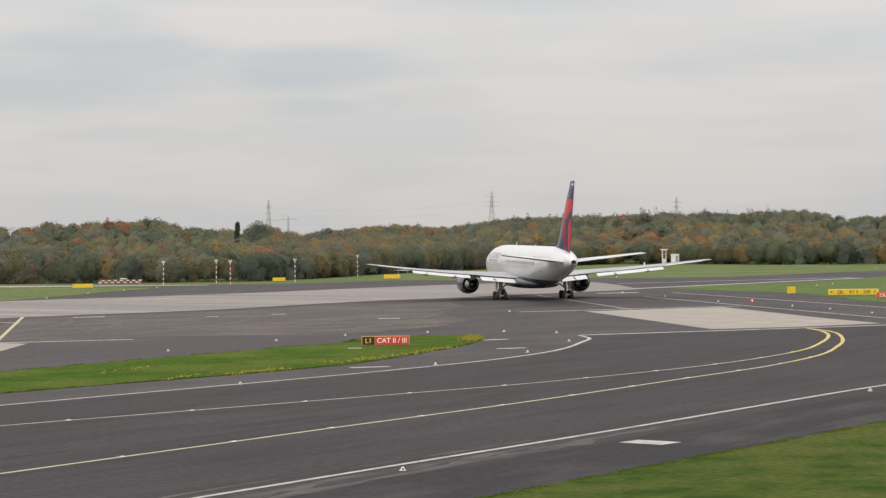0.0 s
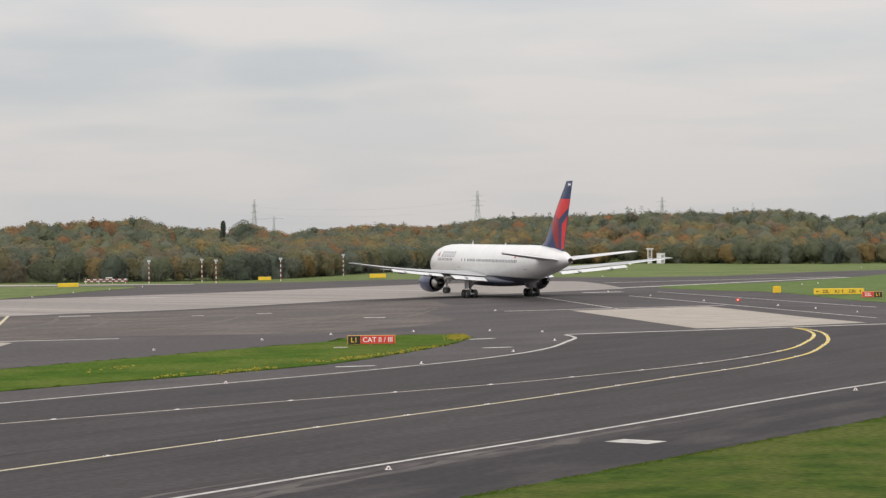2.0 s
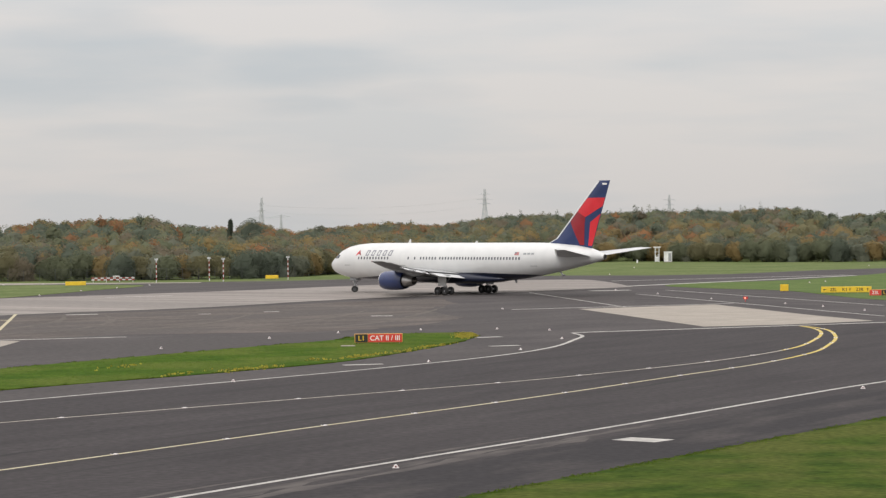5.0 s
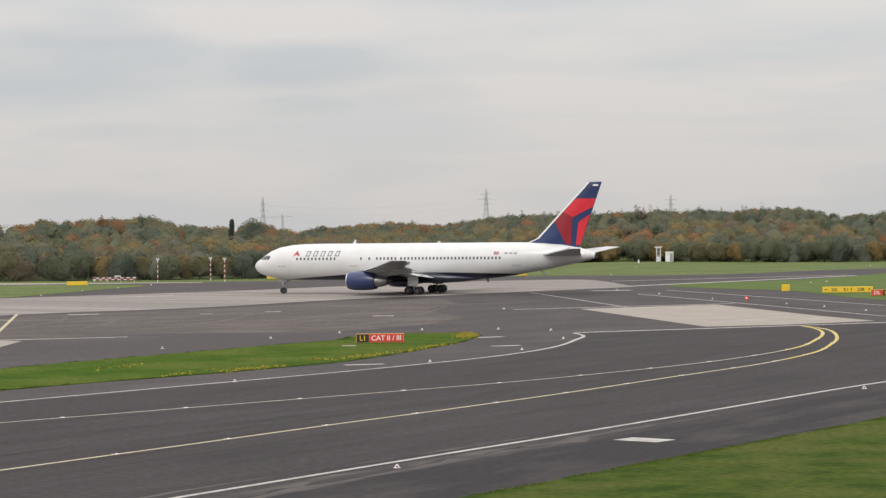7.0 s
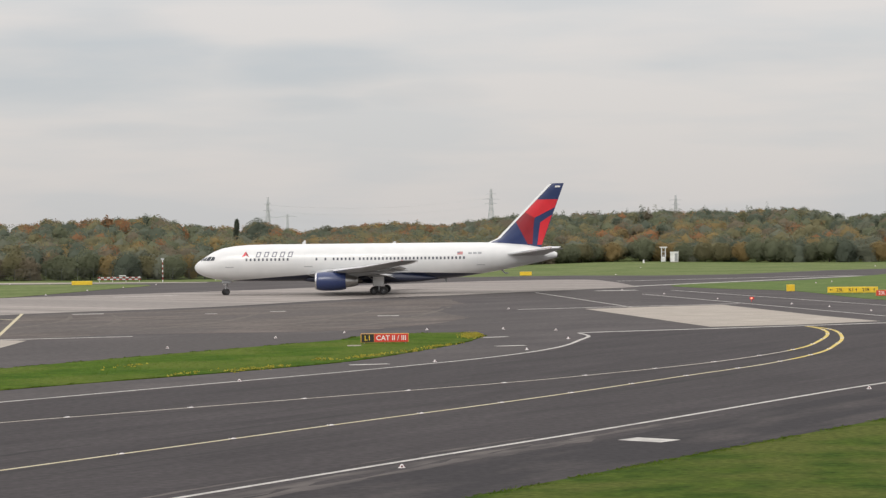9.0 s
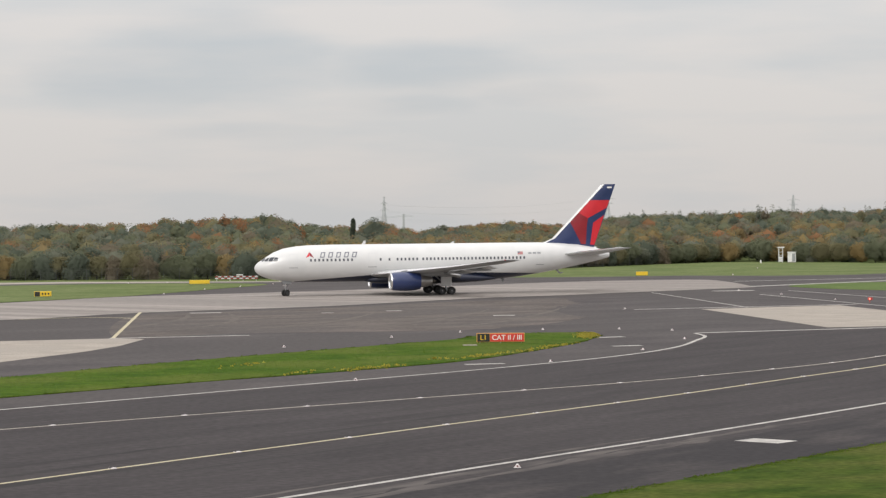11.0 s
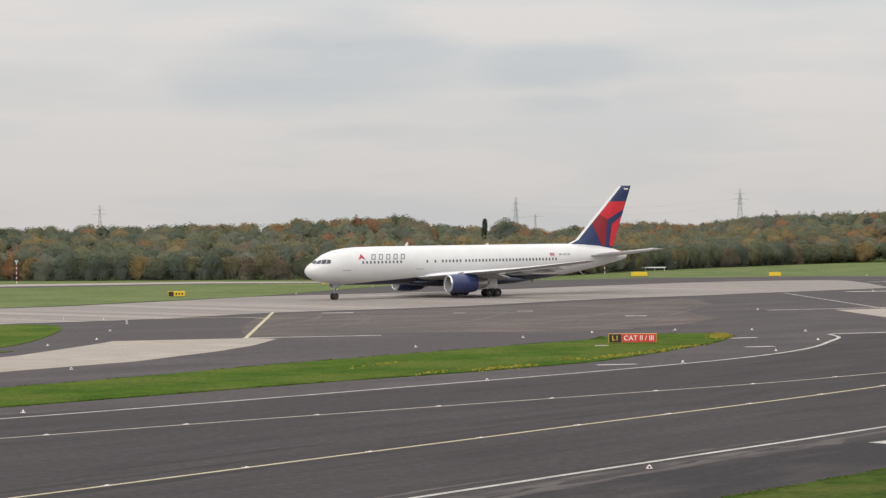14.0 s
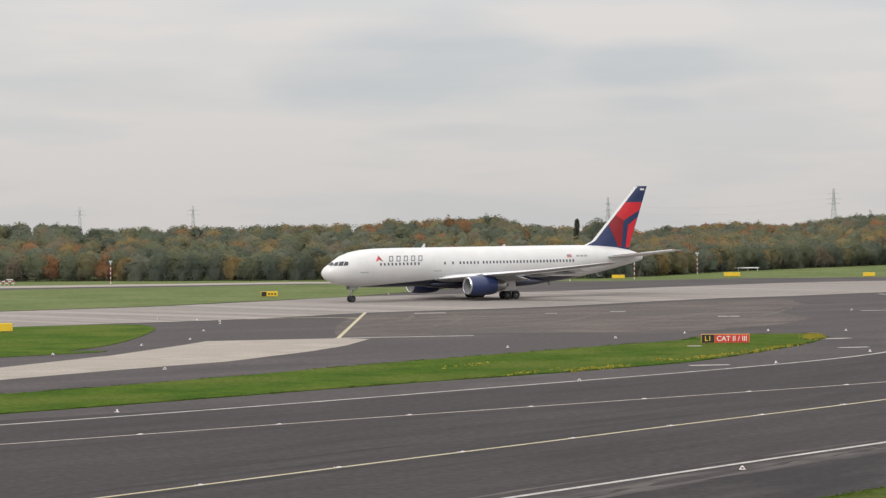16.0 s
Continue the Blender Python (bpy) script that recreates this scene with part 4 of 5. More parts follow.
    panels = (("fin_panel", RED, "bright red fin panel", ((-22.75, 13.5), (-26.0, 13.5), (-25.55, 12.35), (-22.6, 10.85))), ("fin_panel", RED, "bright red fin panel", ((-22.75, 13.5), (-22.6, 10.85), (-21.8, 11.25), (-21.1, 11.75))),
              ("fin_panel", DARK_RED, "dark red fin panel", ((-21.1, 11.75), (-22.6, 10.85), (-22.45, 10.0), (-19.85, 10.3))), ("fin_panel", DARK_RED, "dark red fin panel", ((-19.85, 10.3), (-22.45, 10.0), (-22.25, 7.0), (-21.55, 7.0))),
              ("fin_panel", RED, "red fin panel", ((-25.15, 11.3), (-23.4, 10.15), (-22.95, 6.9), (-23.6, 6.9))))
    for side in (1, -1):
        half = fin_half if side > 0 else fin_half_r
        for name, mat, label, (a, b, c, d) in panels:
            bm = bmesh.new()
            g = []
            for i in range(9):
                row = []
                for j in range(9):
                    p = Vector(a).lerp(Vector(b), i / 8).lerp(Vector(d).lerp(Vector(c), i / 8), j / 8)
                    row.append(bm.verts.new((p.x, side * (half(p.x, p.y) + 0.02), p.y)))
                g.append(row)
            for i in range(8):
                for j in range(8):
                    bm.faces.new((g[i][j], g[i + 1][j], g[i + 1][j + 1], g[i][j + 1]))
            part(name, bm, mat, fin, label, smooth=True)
        bm = bmesh.new()
        g = [[bm.verts.new((x, side * (half(x, 15.5 - 0.12 * j) + 0.02), 15.5 - 0.12 * j)) for x in (-25.6, -26.0, -26.35)] for j in range(3)]
        for j in range(2):
            for i in range(2):
                bm.faces.new((g[j][i], g[j][i + 1], g[j + 1][i + 1], g[j + 1][i]))
        part("fin_number_bar", bm, SIGN_WHITE, fin, "plain pale bar")
    bm = bmesh.new()
    rings = []
    for z in (7.25, 7.6, 7.9, 9, 11, 13, 15, 15.8):
        le = fin_le(z)
        w = 0.16 if z < 15 else 0.11
        rings.append([(le + 0.05, 0, z), (le - 0.12, w * 0.8, z), (le - 0.34, w + 0.05, z), (le - 0.34, -w - 0.05, z), (le - 0.12, -w * 0.8, z)])
    loft(bm, rings)
    part("leading_edge", bm, WHITE, fin, "white fin leading edge", smooth=True)
    return plane


PLANE = build_airliner()


# ---------------------------------------------------------------- lights, signs and masts of the airfield
def edge_light():
    t = empty("marker_light")
    bm = bmesh.new()
    spun(bm, [(0.0, 0.19), (0.025, 0.185), (0.04, 0.14)], 16, "Z", caps=True)
    part("base", bm, LAMP_WHITE, t)
    bm = bmesh.new()
    spun(bm, [(0.035, 0.145), (0.10, 0.11), (0.16, 0.075), (0.195, 0.045), (0.20, 0.01)], 16, "Z", caps=True)
    part("dome", bm, LAMP_WHITE, t, "pale domed cover", smooth=True)
    for k in range(3):
        bm = bmesh.new()
        box(bm, -0.045, -0.15, 0.04, 0.045, -0.06, 0.135, 0.012, Matrix.Rotation(k * 2.094, 4, "Z"))
        part("lens", bm, LAMP_LENS, t, "dark reddish lens")
    return tagged(t, "small pale raised marker light beside the taxiway", "airfield light", "taxiway edge lights")


proto = edge_light()
spots = [(-14.4, 174.9), (-2.2, 113.2), (-1.2, 196.1), (6.3, 212.5), (26.2, 160.9), (-24.4, 221.3), (-16.2, 238), (-10.2, 247.6), (-2.3, 252.2), (7, 306.8), (5.2, 252), (10.2, 248.3), (10.6, 231),
         (25.4, 379.7), (29.9, 358.8), (34.9, 335.1), (41.7, 313.6), (44.7, 302.9), (47.4, 289.5), (-62.2, 211.7), (-58.5, 227.4), (-47.1, 190), (-72.8, 290.5), (-67.5, 287.7), (-63.6, 282.2),
         (-62.1, 275.8), (-59.7, 257.4), (-56.7, 238.8), (-39.3, 146.8), (-60.5, 384.6), (-57.5, 407.4), (-53.7, 422.5), (-50.2, 439), (40.1, 540), (30.9, 477.6), (57.9, 406.6), (61.3, 412.4), (87.9, 531),
         (-77.5, 452.6), (-70.7, 453.6)]
proto.scale = (0.85, 0.85, 0.85)
proto.matrix_basis = pose(*spots[0], 0.02) @ Matrix.Diagonal((0.85, 0.85, 0.85, 1))
for i, (x, y) in enumerate(spots[1:]):
    copy_thing(proto, pose(x, y, 0.04 if y > 400 else 0.02, 0, 0, 37 * i % 180))


def inset_light():
    t = empty("centre_line_light")
    bm = bmesh.new()
    spun(bm, [(0.0, 0.20), (0.025, 0.19), (0.04, 0.14), (0.042, 0.01)], 16, "Z")
    part("housing", bm, LAMP_WHITE, t, "pale metal housing", smooth=True)
    bm = bmesh.new()
    box(bm, -0.20, -0.04, 0.02, -0.05, 0.04, 0.055, 0.01)
    part("lens", bm, SIGN_BLACK, t)
    return tagged(t, "low inset light in the taxiway centre line", "airfield light", "centre line lights")


proto = inset_light()
first = True
for line, start in ((y_out, 6.0), (y_in, 3.0)):
    for p, a in spaced(line, 9.05, start):
        m = Matrix.Translation((p.x, p.y, 0.018)) @ Matrix.Rotation(a, 4, "Z")
        if first:
            proto.matrix_basis, first = m, False
        else:
            copy_thing(proto, m)


def lettering(text, size, material, parent, at, stretch=1.0):
    """Flat raised lettering on a face that looks towards -y."""
    cu = bpy.data.curves.new("lettering", "FONT")
    cu.body, cu.size, cu.extrude, cu.align_x, cu.align_y = text, size, 0.004, "CENTER", "CENTER"
    cu.offset = size * 0.012
    tmp = new("lettering", cu)
    me = bpy.data.meshes.new_from_object(tmp.evaluated_get(bpy.context.evaluated_depsgraph_get()))
    bpy.data.objects.remove(tmp)
    me.materials.clear()
    me.materials.append(material)
    ob = new("lettering", me)
    ob.parent = parent
    ob.matrix_basis = Matrix.Translation(at) @ pose(0, 0, 0, 90, 0, 0) @ Matrix.Diagonal((stretch, 1, 1, 1))
    return ob


def arrow(bm, x, z, size, way):
    """A plain arrow in the face's plane; way in degrees from right."""
    m = Matrix.Translation((x, 0, z)) @ Matrix.Rotation(-radians(way), 4, "Y")
    for q in (((-0.5, -0.09), (0.1, -0.09), (0.1, 0.09), (-0.5, 0.09)), ((0.05, -0.32), (0.5, 0), (0.05, 0.32))):
        bm.faces.new([bm.verts.new(m @ Vector((a * size, -0.004, b * size))) for a, b in q])


def airfield_sign(label, m, panels, height, foot=0.12, frame_mat=None, group="airfield signs"):
    """A lit board sign on short legs: panels are (width, face, text, ink, arrows)."""
    t = tagged(empty("airfield_sign", m), label, "sign", group)
    wide = sum(p[0] for p in panels)
    bm = bmesh.new()
    box(bm, -wide / 2 - 0.05, 0.0, foot, wide / 2 + 0.05, 0.28, foot + height, 0.03)
    part("housing", bm, frame_mat or SIGN_FRAME, t)
    x = -wide / 2
    for w, face, text, ink, arrows in panels:
        bm = bmesh.new()
        box(bm, x + 0.02, -0.02, foot + 0.04, x + w - 0.02, 0.0, foot + height - 0.04, 0.004)
        pn = part("panel", bm, face, t)
        if text:
            lettering(text[0], height * 0.78, ink, pn, (x + w / 2 + text[1], -0.026, foot + height / 2 - height * 0.02), 1.0)
        if arrows:
            bm = bmesh.new()
            for ax, way in arrows:
                arrow(bm, x + ax, foot + height / 2, height * 0.55, way)
            ob = part("arrow", bm, ink, pn)
            ob.matrix_basis = Matrix.Translation((0, -0.022, 0))
        x += w
    for lx in np.linspace(-wide / 2 + 0.25, wide / 2 - 0.25, max(2, int(wide / 1.3))):
        bm = bmesh.new()
        rod(bm, (lx, 0.14, 0), (lx, 0.14, foot + 0.03), 0.04)
        part("leg", bm, STRUT, t)
    return t


airfield_sign("red CAT sign board with black L1 panel on the grass", pose(-5.75, 225.2, 0.05, 0, 0, 1.5),
              [(1.12, SIGN_BLACK, ("L1", 0), SIGN_YELLOW, ()), (3.0, SIGN_RED, ("CAT II / III", 0), SIGN_WHITE, ())], 0.78, 0.10)
airfield_sign("long yellow direction sign board with black lettering on the grass", pose(55.0, 351, 0.05, 0, 0, -8),
              [(2.5, SIGN_YELLOW, ("23L", 0.35), SIGN_BLACK, ((0.42, 180),)), (1.7, SIGN_YELLOW, ("K1", -0.2), SIGN_BLACK, ((1.35, 90),)), (2.5, SIGN_YELLOW, ("23R", -0.3), SIGN_BLACK, ((2.05, 90),))], 0.80, 0.12, SIGN_YELLOW)
airfield_sign("red runway sign board with white lettering on the grass", pose(57.2, 337, 0.05, 0, 0, -8),
              [(1.5, SIGN_RED, ("23L", 0), SIGN_WHITE, ()), (1.1, SIGN_BLACK, ("L1", 0), SIGN_YELLOW, ())], 0.78, 0.10)


def blank_sign(label, x, y, wide, height, turn=0.0, z=0.05, black=0.0, bars=0):
    pn = ([(black, SIGN_BLACK, None, None, ())] if black else []) + [(wide - black, SIGN_YELLOW, None, None, ())]
    t = airfield_sign(label, pose(x, y, z, 0, 0, turn), pn, height, 0.10, SIGN_YELLOW)
    if bars:
        pan = t.children[2 if black else 1]
        for k in range(bars):
            bm = bmesh.new()
            x0 = -wide / 2 + black + 0.25 + k * (wide - black - 0.3) / bars
            box(bm, x0, -0.03, 0.10 + height * 0.3, x0 + 0.22, -0.021, 0.10 + height * 0.7)
            part("lettering_bar", bm, SIGN_BLACK, pan)


blank_sign("plain yellow sign board standing on the grass wedge", 47.9, 361, 1.05, 0.95, 10)
blank_sign("low yellow sign board with a black panel on the verge", -76.5, 373, 2.4, 0.75, 10, 0.05, 0.8, 3)
blank_sign("yellow sign board beside the runway grass", -80.3, 256, 1.5, 0.85, 12)
blank_sign("long low yellow sign board at the runway", -63.0, 440, 3.4, 0.65, 6)
blank_sign("yellow sign board beyond the runway", -31.9, 478, 2.3, 0.65, 2, -0.06)
blank_sign("yellow sign board on the far field", -11.1, 488, 3.0, 0.75, 0, -0.06)
blank_sign("small yellow sign board on the far field", 14.2, 480, 2.1, 0.7, 0, -0.06)

# warning lamps at the holding point
t = tagged(empty("guard_lamp", pose(37.9, 323, 0.02)), "small lit red lamp on a short post", "airfield light")
bm = bmesh.new()
rod(bm, (0, 0, 0), (0, 0, 0.35), 0.05)
box(bm, -0.25, -0.06, 0.3, 0.35, 0.1, 0.62, 0.03)
part("housing", bm, LAMP_RED, t)
bm = bmesh.new()
bmesh.ops.create_uvsphere(bm, u_segments=14, v_segments=8, radius=0.10)
bmesh.ops.scale(bm, vec=(1, 0.5, 1), verts=bm.verts)
bmesh.ops.translate(bm, vec=(-0.02, -0.12, 0.46), verts=bm.verts)
part("lens", bm, RED_GLOW, t, "glowing red lens", smooth=True)


def striped_pole(h, n, lamp=True):
    t = empty("striped_mast")
    for i in range(n):
        bm = bmesh.new()
        rod(bm, (0, 0, h * i / n), (0, 0, h * (i + 1) / n), 0.085, n=10)
        part("band", bm, POLE_WHITE if i % 2 == 0 else POLE_RED, t)
    bm = bmesh.new()
    box(bm, -0.3, -0.06, h, 0.3, 0.06, h + 0.12, 0.02)
    for x in (-0.22, 0, 0.22):
        rod(bm, (x, 0, h + 0.14), (x, 0, h + 0.34), 0.09, 0.06)
    part("lamp_bar", bm, STEEL, t)
    return tagged(t, "thin red and white striped light mast before the woods", "mast", "striped masts")


proto = striped_pole(4.0, 9)
masts = [(-51.7, 462.8), (-43.0, 471.9), (-39.4, 460), (-126.1, 467.7), (-28.6, 473), (-18.6, 515)]
proto.matrix_basis = pose(*masts[0], -0.06)
for x, y in masts[1:]:
    copy_thing(proto, pose(x, y, -0.06))


def striped_barrier(x, y, wide, turn):
    t = tagged(empty("striped_barrier", pose(x, y, 0.0, 0, 0, turn)), "low red and white striped barrier beside the far road", "barrier")
    n = int(wide / 0.55)
    for k, z in enumerate((0.62, 0.3)):
        for i in range(n):
            bm = bmesh.new()
            box(bm, -wide / 2 + i * wide / n, -0.05, z, -wide / 2 + (i + 1) * wide / n, 0.05, z + 0.2)
            part("board_section", bm, POLE_WHITE if (i + k) % 2 else POLE_RED, t)
    bm = bmesh.new()
    box(bm, 0.0, -0.15, 0.95, 1.2, 0.15, 1.12, 0.03)
    part("lamp_box", bm, HUT_WHITE, t)
    for sx in np.linspace(-wide / 2 + 0.3, wide / 2 - 0.3, 4):
        bm = bmesh.new()
        rod(bm, (sx, 0.08, -0.06), (sx, 0.08, 0.97), 0.05)
        part("post", bm, STEEL, t)


striped_barrier(-60.2, 468, 7.8, 4)
# this short barrier stands in for a pale pinkish, vehicle-like shape
striped_barrier(-143.5, 459, 3.0, 10)

# equipment hut with a mast
t = tagged(empty("equipment_hut", pose(53.0, 606, -0.08, 0, 0, -5)), "small white equipment cabin on the far field", "hut")
bm = bmesh.new()
box(bm, -0.95, -0.9, 0.12, 0.95, 0.9, 2.35, 0.04)
part("wall", bm, HUT_WHITE, t)
bm = bmesh.new()
box(bm, -1.05, -1.0, 2.35, 1.05, 1.0, 2.47, 0.02)
part("roof", bm, HUT_WHITE, t)
bm = bmesh.new()
box(bm, 0.1, -0.93, 0.2, 0.8, -0.905, 2.1, 0.01)
door = part("door", bm, GREY, t)
bm = bmesh.new()
box(bm, -1.0, -0.95, 0, 1.0, 0.95, 0.12)
part("plinth", bm, CONCRETE, t)
t = tagged(empty("antenna_mast", pose(50.6, 608, -0.08)), "short lattice mast with a platform on top", "mast")
for x in (-0.45, 0.45):
    for y in (-0.45, 0.45):
        bm = bmesh.new()
        rod(bm, (x, y, 0), (x, y, 3.4), 0.07, n=6)
        part("leg", bm, HUT_WHITE, t)
bm = bmesh.new()
for z in (0.6, 1.4, 2.2, 3.0):
    for a, b in (((-0.45, -0.45), (0.45, -0.45)), ((0.45, -0.45), (0.45, 0.45)), ((0.45, 0.45), (-0.45, 0.45)), ((-0.45, 0.45), (-0.45, -0.45))):
        rod(bm, (*a, z), (*b, z + 0.5), 0.035, n=5)
part("brace", bm, STEEL, t)
bm = bmesh.new()
box(bm, -0.85, -0.6, 3.4, 0.85, 0.6, 3.62, 0.03)
part("platform", bm, HUT_WHITE, t)
bm = bmesh.new()
box(bm, -0.35, -0.3, 0.1, 0.35, 0.3, 1.3, 0.04)
part("cabinet", bm, HUT_WHITE, t)
t = tagged(empty("field_marker", pose(45.3, 600, -0.08)), "small white marker post on the far field", "marker")
bm = bmesh.new()
rod(bm, (0, 0, 0), (0, 0, 0.75), 0.22, 0.15, 10)
part("post", bm, HUT_WHITE, t)


def parked_car(x, y, turn, paint, label):
    """A small car: body shell, glass house, four wheels."""
    t = tagged(empty("parked_car", pose(x, y, ground_z(x, y), 0, 0, turn)), label, "car", "parked cars")
    bm = bmesh.new()
    loft(bm, [[(px, -0.86, 0.28), (px, 0.86, 0.28), (px, 0.88, 0.5), (px, 0.80, z1), (px, -0.80, z1), (px, -0.88, 0.5)] for px, z1 in ((-2.15, 0.62), (-2.0, 0.86), (-1.2, 0.92), (0.9, 0.92), (1.8, 0.80), (2.1, 0.60))])
    body = part("body", bm, paint, t, smooth=True)
    bm = bmesh.new()
    loft(bm, [[(px, -w, 0.88), (px, w, 0.88), (px, w * 0.82, z1), (px, -w * 0.82, z1)] for px, w, z1 in ((-1.9, 0.74, 0.95), (-1.35, 0.77, 1.40), (0.2, 0.78, 1.45), (1.1, 0.76, 0.95))])
    part("glass_house", bm, WINDOW, t, smooth=True)
    bm = bmesh.new()
    box(bm, -1.3, -0.62, 1.40, 0.2, 0.62, 1.47, 0.02)
    part("roof", bm, paint, t)
    for px in (-1.3, 1.3):
        for py in (-0.8, 0.8):
            bm = bmesh.new()
            spun(bm, [(py - 0.1, 0.1), (py - 0.1, 0.31), (py + 0.1, 0.31), (py + 0.1, 0.1)], 16, "Y", (px, 0, 0.31))
            part("wheel", bm, TYRE, t)


CAR_GREY = surface("car_grey", (0.34, 0.35, 0.36), 0.35, 0.3)
CAR_SILVER = surface("car_silver", (0.52, 0.53, 0.54), 0.35, 0.3)
CAR_DARK = surface("car_dark", (0.08, 0.085, 0.10), 0.3)
for i, (x, y, turn, mat) in enumerate(((-14.5, 549, 20, CAR_SILVER), (-10.2, 556, 35, CAR_DARK), (-5.6, 562, 10, CAR_GREY), (-1.2, 571, 25, CAR_SILVER), (4.0, 580, 15, CAR_GREY), (9.4, 588, 30, CAR_SILVER), (-17.5, 541, 40, CAR_DARK))):
    parked_car(x, y, turn, mat, {id(CAR_SILVER): "silver", id(CAR_GREY): "grey", id(CAR_DARK): "dark"}[id(mat)] + " car parked in front of the woods")
t = tagged(empty("boom_rail", pose(-10.0, 541, -0.08, 0, 0, -2)), "long white rail on short posts in the field", "rail")
bm = bmesh.new()
box(bm, -3.3, -0.1, 0.55, 3.3, 0.1, 0.8, 0.03)
part("beam", bm, HUT_WHITE, t)
for x in (-3.0, -1.0, 1.0, 3.0):
    bm = bmesh.new()
    rod(bm, (x, 0, 0), (x, 0, 0.56), 0.06)
    part("post", bm, STEEL, t)

t = tagged(empty("concrete_plate", pose(-8.3, 221.5, 0.05, 0, 0, 5)), "small pale concrete plate lying in the grass", "plate")
bm = bmesh.new()
box(bm, -0.6, -0.5, -0.02, 0.6, 0.5, 0.05, 0.01)
part("plate", bm, CONCRETE, t)


# ---------------------------------------------------------------- power line behind the woods
def pylon(x, y, top, arms, name="power_pylon"):
    h = top - ground_z(x, y)
    t = tagged(empty(name, pose(x, y, ground_z(x, y), 0, 0, 20)), "grey steel lattice power pylon behind the woods", "pylon", "power pylons")
    b = h * 0.085
    for sx, sy in ((-1, -1), (1, -1), (1, 1), (-1, 1)):
        bm = bmesh.new()
        rod(bm, (sx * b, sy * b, 0), (sx * b * 0.28, sy * b * 0.28, h * 0.7), 0.46, 0.40, 6)
        rod(bm, (sx * b * 0.28, sy * b * 0.28, h * 0.7), (sx * b * 0.12, sy * b * 0.12, h), 0.38, 0.34, 6)
        part("leg", bm, PYLON_STEEL, t)
    bm = bmesh.new()
    n = 9
    for i in range(n):
        z0, z1 = h * 0.92 * i / n, h * 0.92 * (i + 1) / n
        w0, w1 = [b * (1 - 0.72 * min(1, z / (h * 0.7))) if z < h * 0.7 else b * 0.28 * (h - z) / (h * 0.3) for z in (z0, z1)]
        for k in range(4):
            c = [(-1, -1), (1, -1), (1, 1), (-1, 1)]
            p, q = c[k], c[(k + 1) % 4]
            rod(bm, (p[0] * w0, p[1] * w0, z0), (q[0] * w1, q[1] * w1, z1), 0.2, n=4)
            rod(bm, (q[0] * w0, q[1] * w0, z0), (p[0] * w1, p[1] * w1, z1), 0.2, n=4)
    part("lattice", bm, PYLON_STEEL, t)
    for z, w in arms:
        bm = bmesh.new()
        for sgn in (-1, 1):
            rod(bm, (0, 0, h * z), (sgn * w, 0, h * z), 0.36, 0.2, 5)
            rod(bm, (0, 0, h * z + 1.6), (sgn * w, 0, h * z), 0.18, 0.12, 5)
            rod(bm, (sgn * w, 0, h * z), (sgn * w, 0, h * z - 1.6), 0.1, n=5)
        part("cross_arm", bm, PYLON_STEEL, t)
    return t


def far(az, dist):
    return dist * math.sin(radians(az)), dist * math.cos(radians(az))


# the last, low entry is a pylon standing in for a substation gantry
PY = [(-4.03, 2600, 33.5, ((0.80, 3.6), (0.60, 4.6), (0.38, 13))), (0.94, 3200, 46, ((0.86, 7), (0.72, 11), (0.6, 8))), (5.04, 3400, 37.5, ((0.82, 9), (0.66, 6))),
      (-13.26, 3300, 34, ((0.82, 7), (0.66, 9))), (-15.75, 3700, 37, ((0.82, 7), (0.66, 9))), (-3.6, 2300, 15.5, ((0.86, 9),))]
for a, d, h, arms in PY:
    pylon(*far(a, d), h, [((z * h - ground_z(*far(a, d))) / (h - ground_z(*far(a, d))), w) for z, w in arms])
for (a, d, h, arms), (a2, d2, h2, arms2) in zip(PY, PY[1:2]):
    for z, w in arms:
        for sgn in (-1, 1):
            p, q = Vector((*far(a, d), h * z - 1.6)), Vector((*far(a2, d2), h2 * z - 1.6))
            cu = bpy.data.curves.new("power_cable", "CURVE")
            cu.dimensions, cu.bevel_depth, cu.bevel_resolution = "3D", 0.035, 0
            sp = cu.splines.new("POLY")
            sp.points.add(16)
            for i in range(17):
                u = i / 16
                c = p.lerp(q, u) + Vector((sgn * w * 0.9, 0, -14 * 4 * u * (1 - u) * 0.5))
                sp.points[i].co = (*c, 1)
            cu.materials.append(PYLON_STEEL)
            tagged(new("power_cable", cu), "thin sagging power cable between pylons", "cable", "power cables")


# ---------------------------------------------------------------- woods
rng = np.random.default_rng(7)


def icosphere():
    bm = bmesh.new()
    bmesh.ops.create_icosphere(bm, subdivisions=1, radius=1.0)
    bm.verts.ensure_lookup_table()
    v = np.array([q.co[:] for q in bm.verts])
    f = np.array([[q.index for q in k.verts] for k in bm.faces])
    bm.free()
    return v, f


ICO, ICO_FACES = icosphere()


def lumps(d, ways, phase):
    """Swelling of a crown in the directions d, and the slope of that swelling."""
    swell, slope = np.ones(len(d)), np.zeros((len(d), 3))
    for w, p, deep in zip(ways, phase, (0.10, 0.09, 0.07, 0.05)):
        arg = d @ w + p
        swell += deep * np.sin(arg)
        slope += deep * np.cos(arg)[:, None] * w
    return swell, slope - d * (d * slope).sum(axis=1)[:, None]


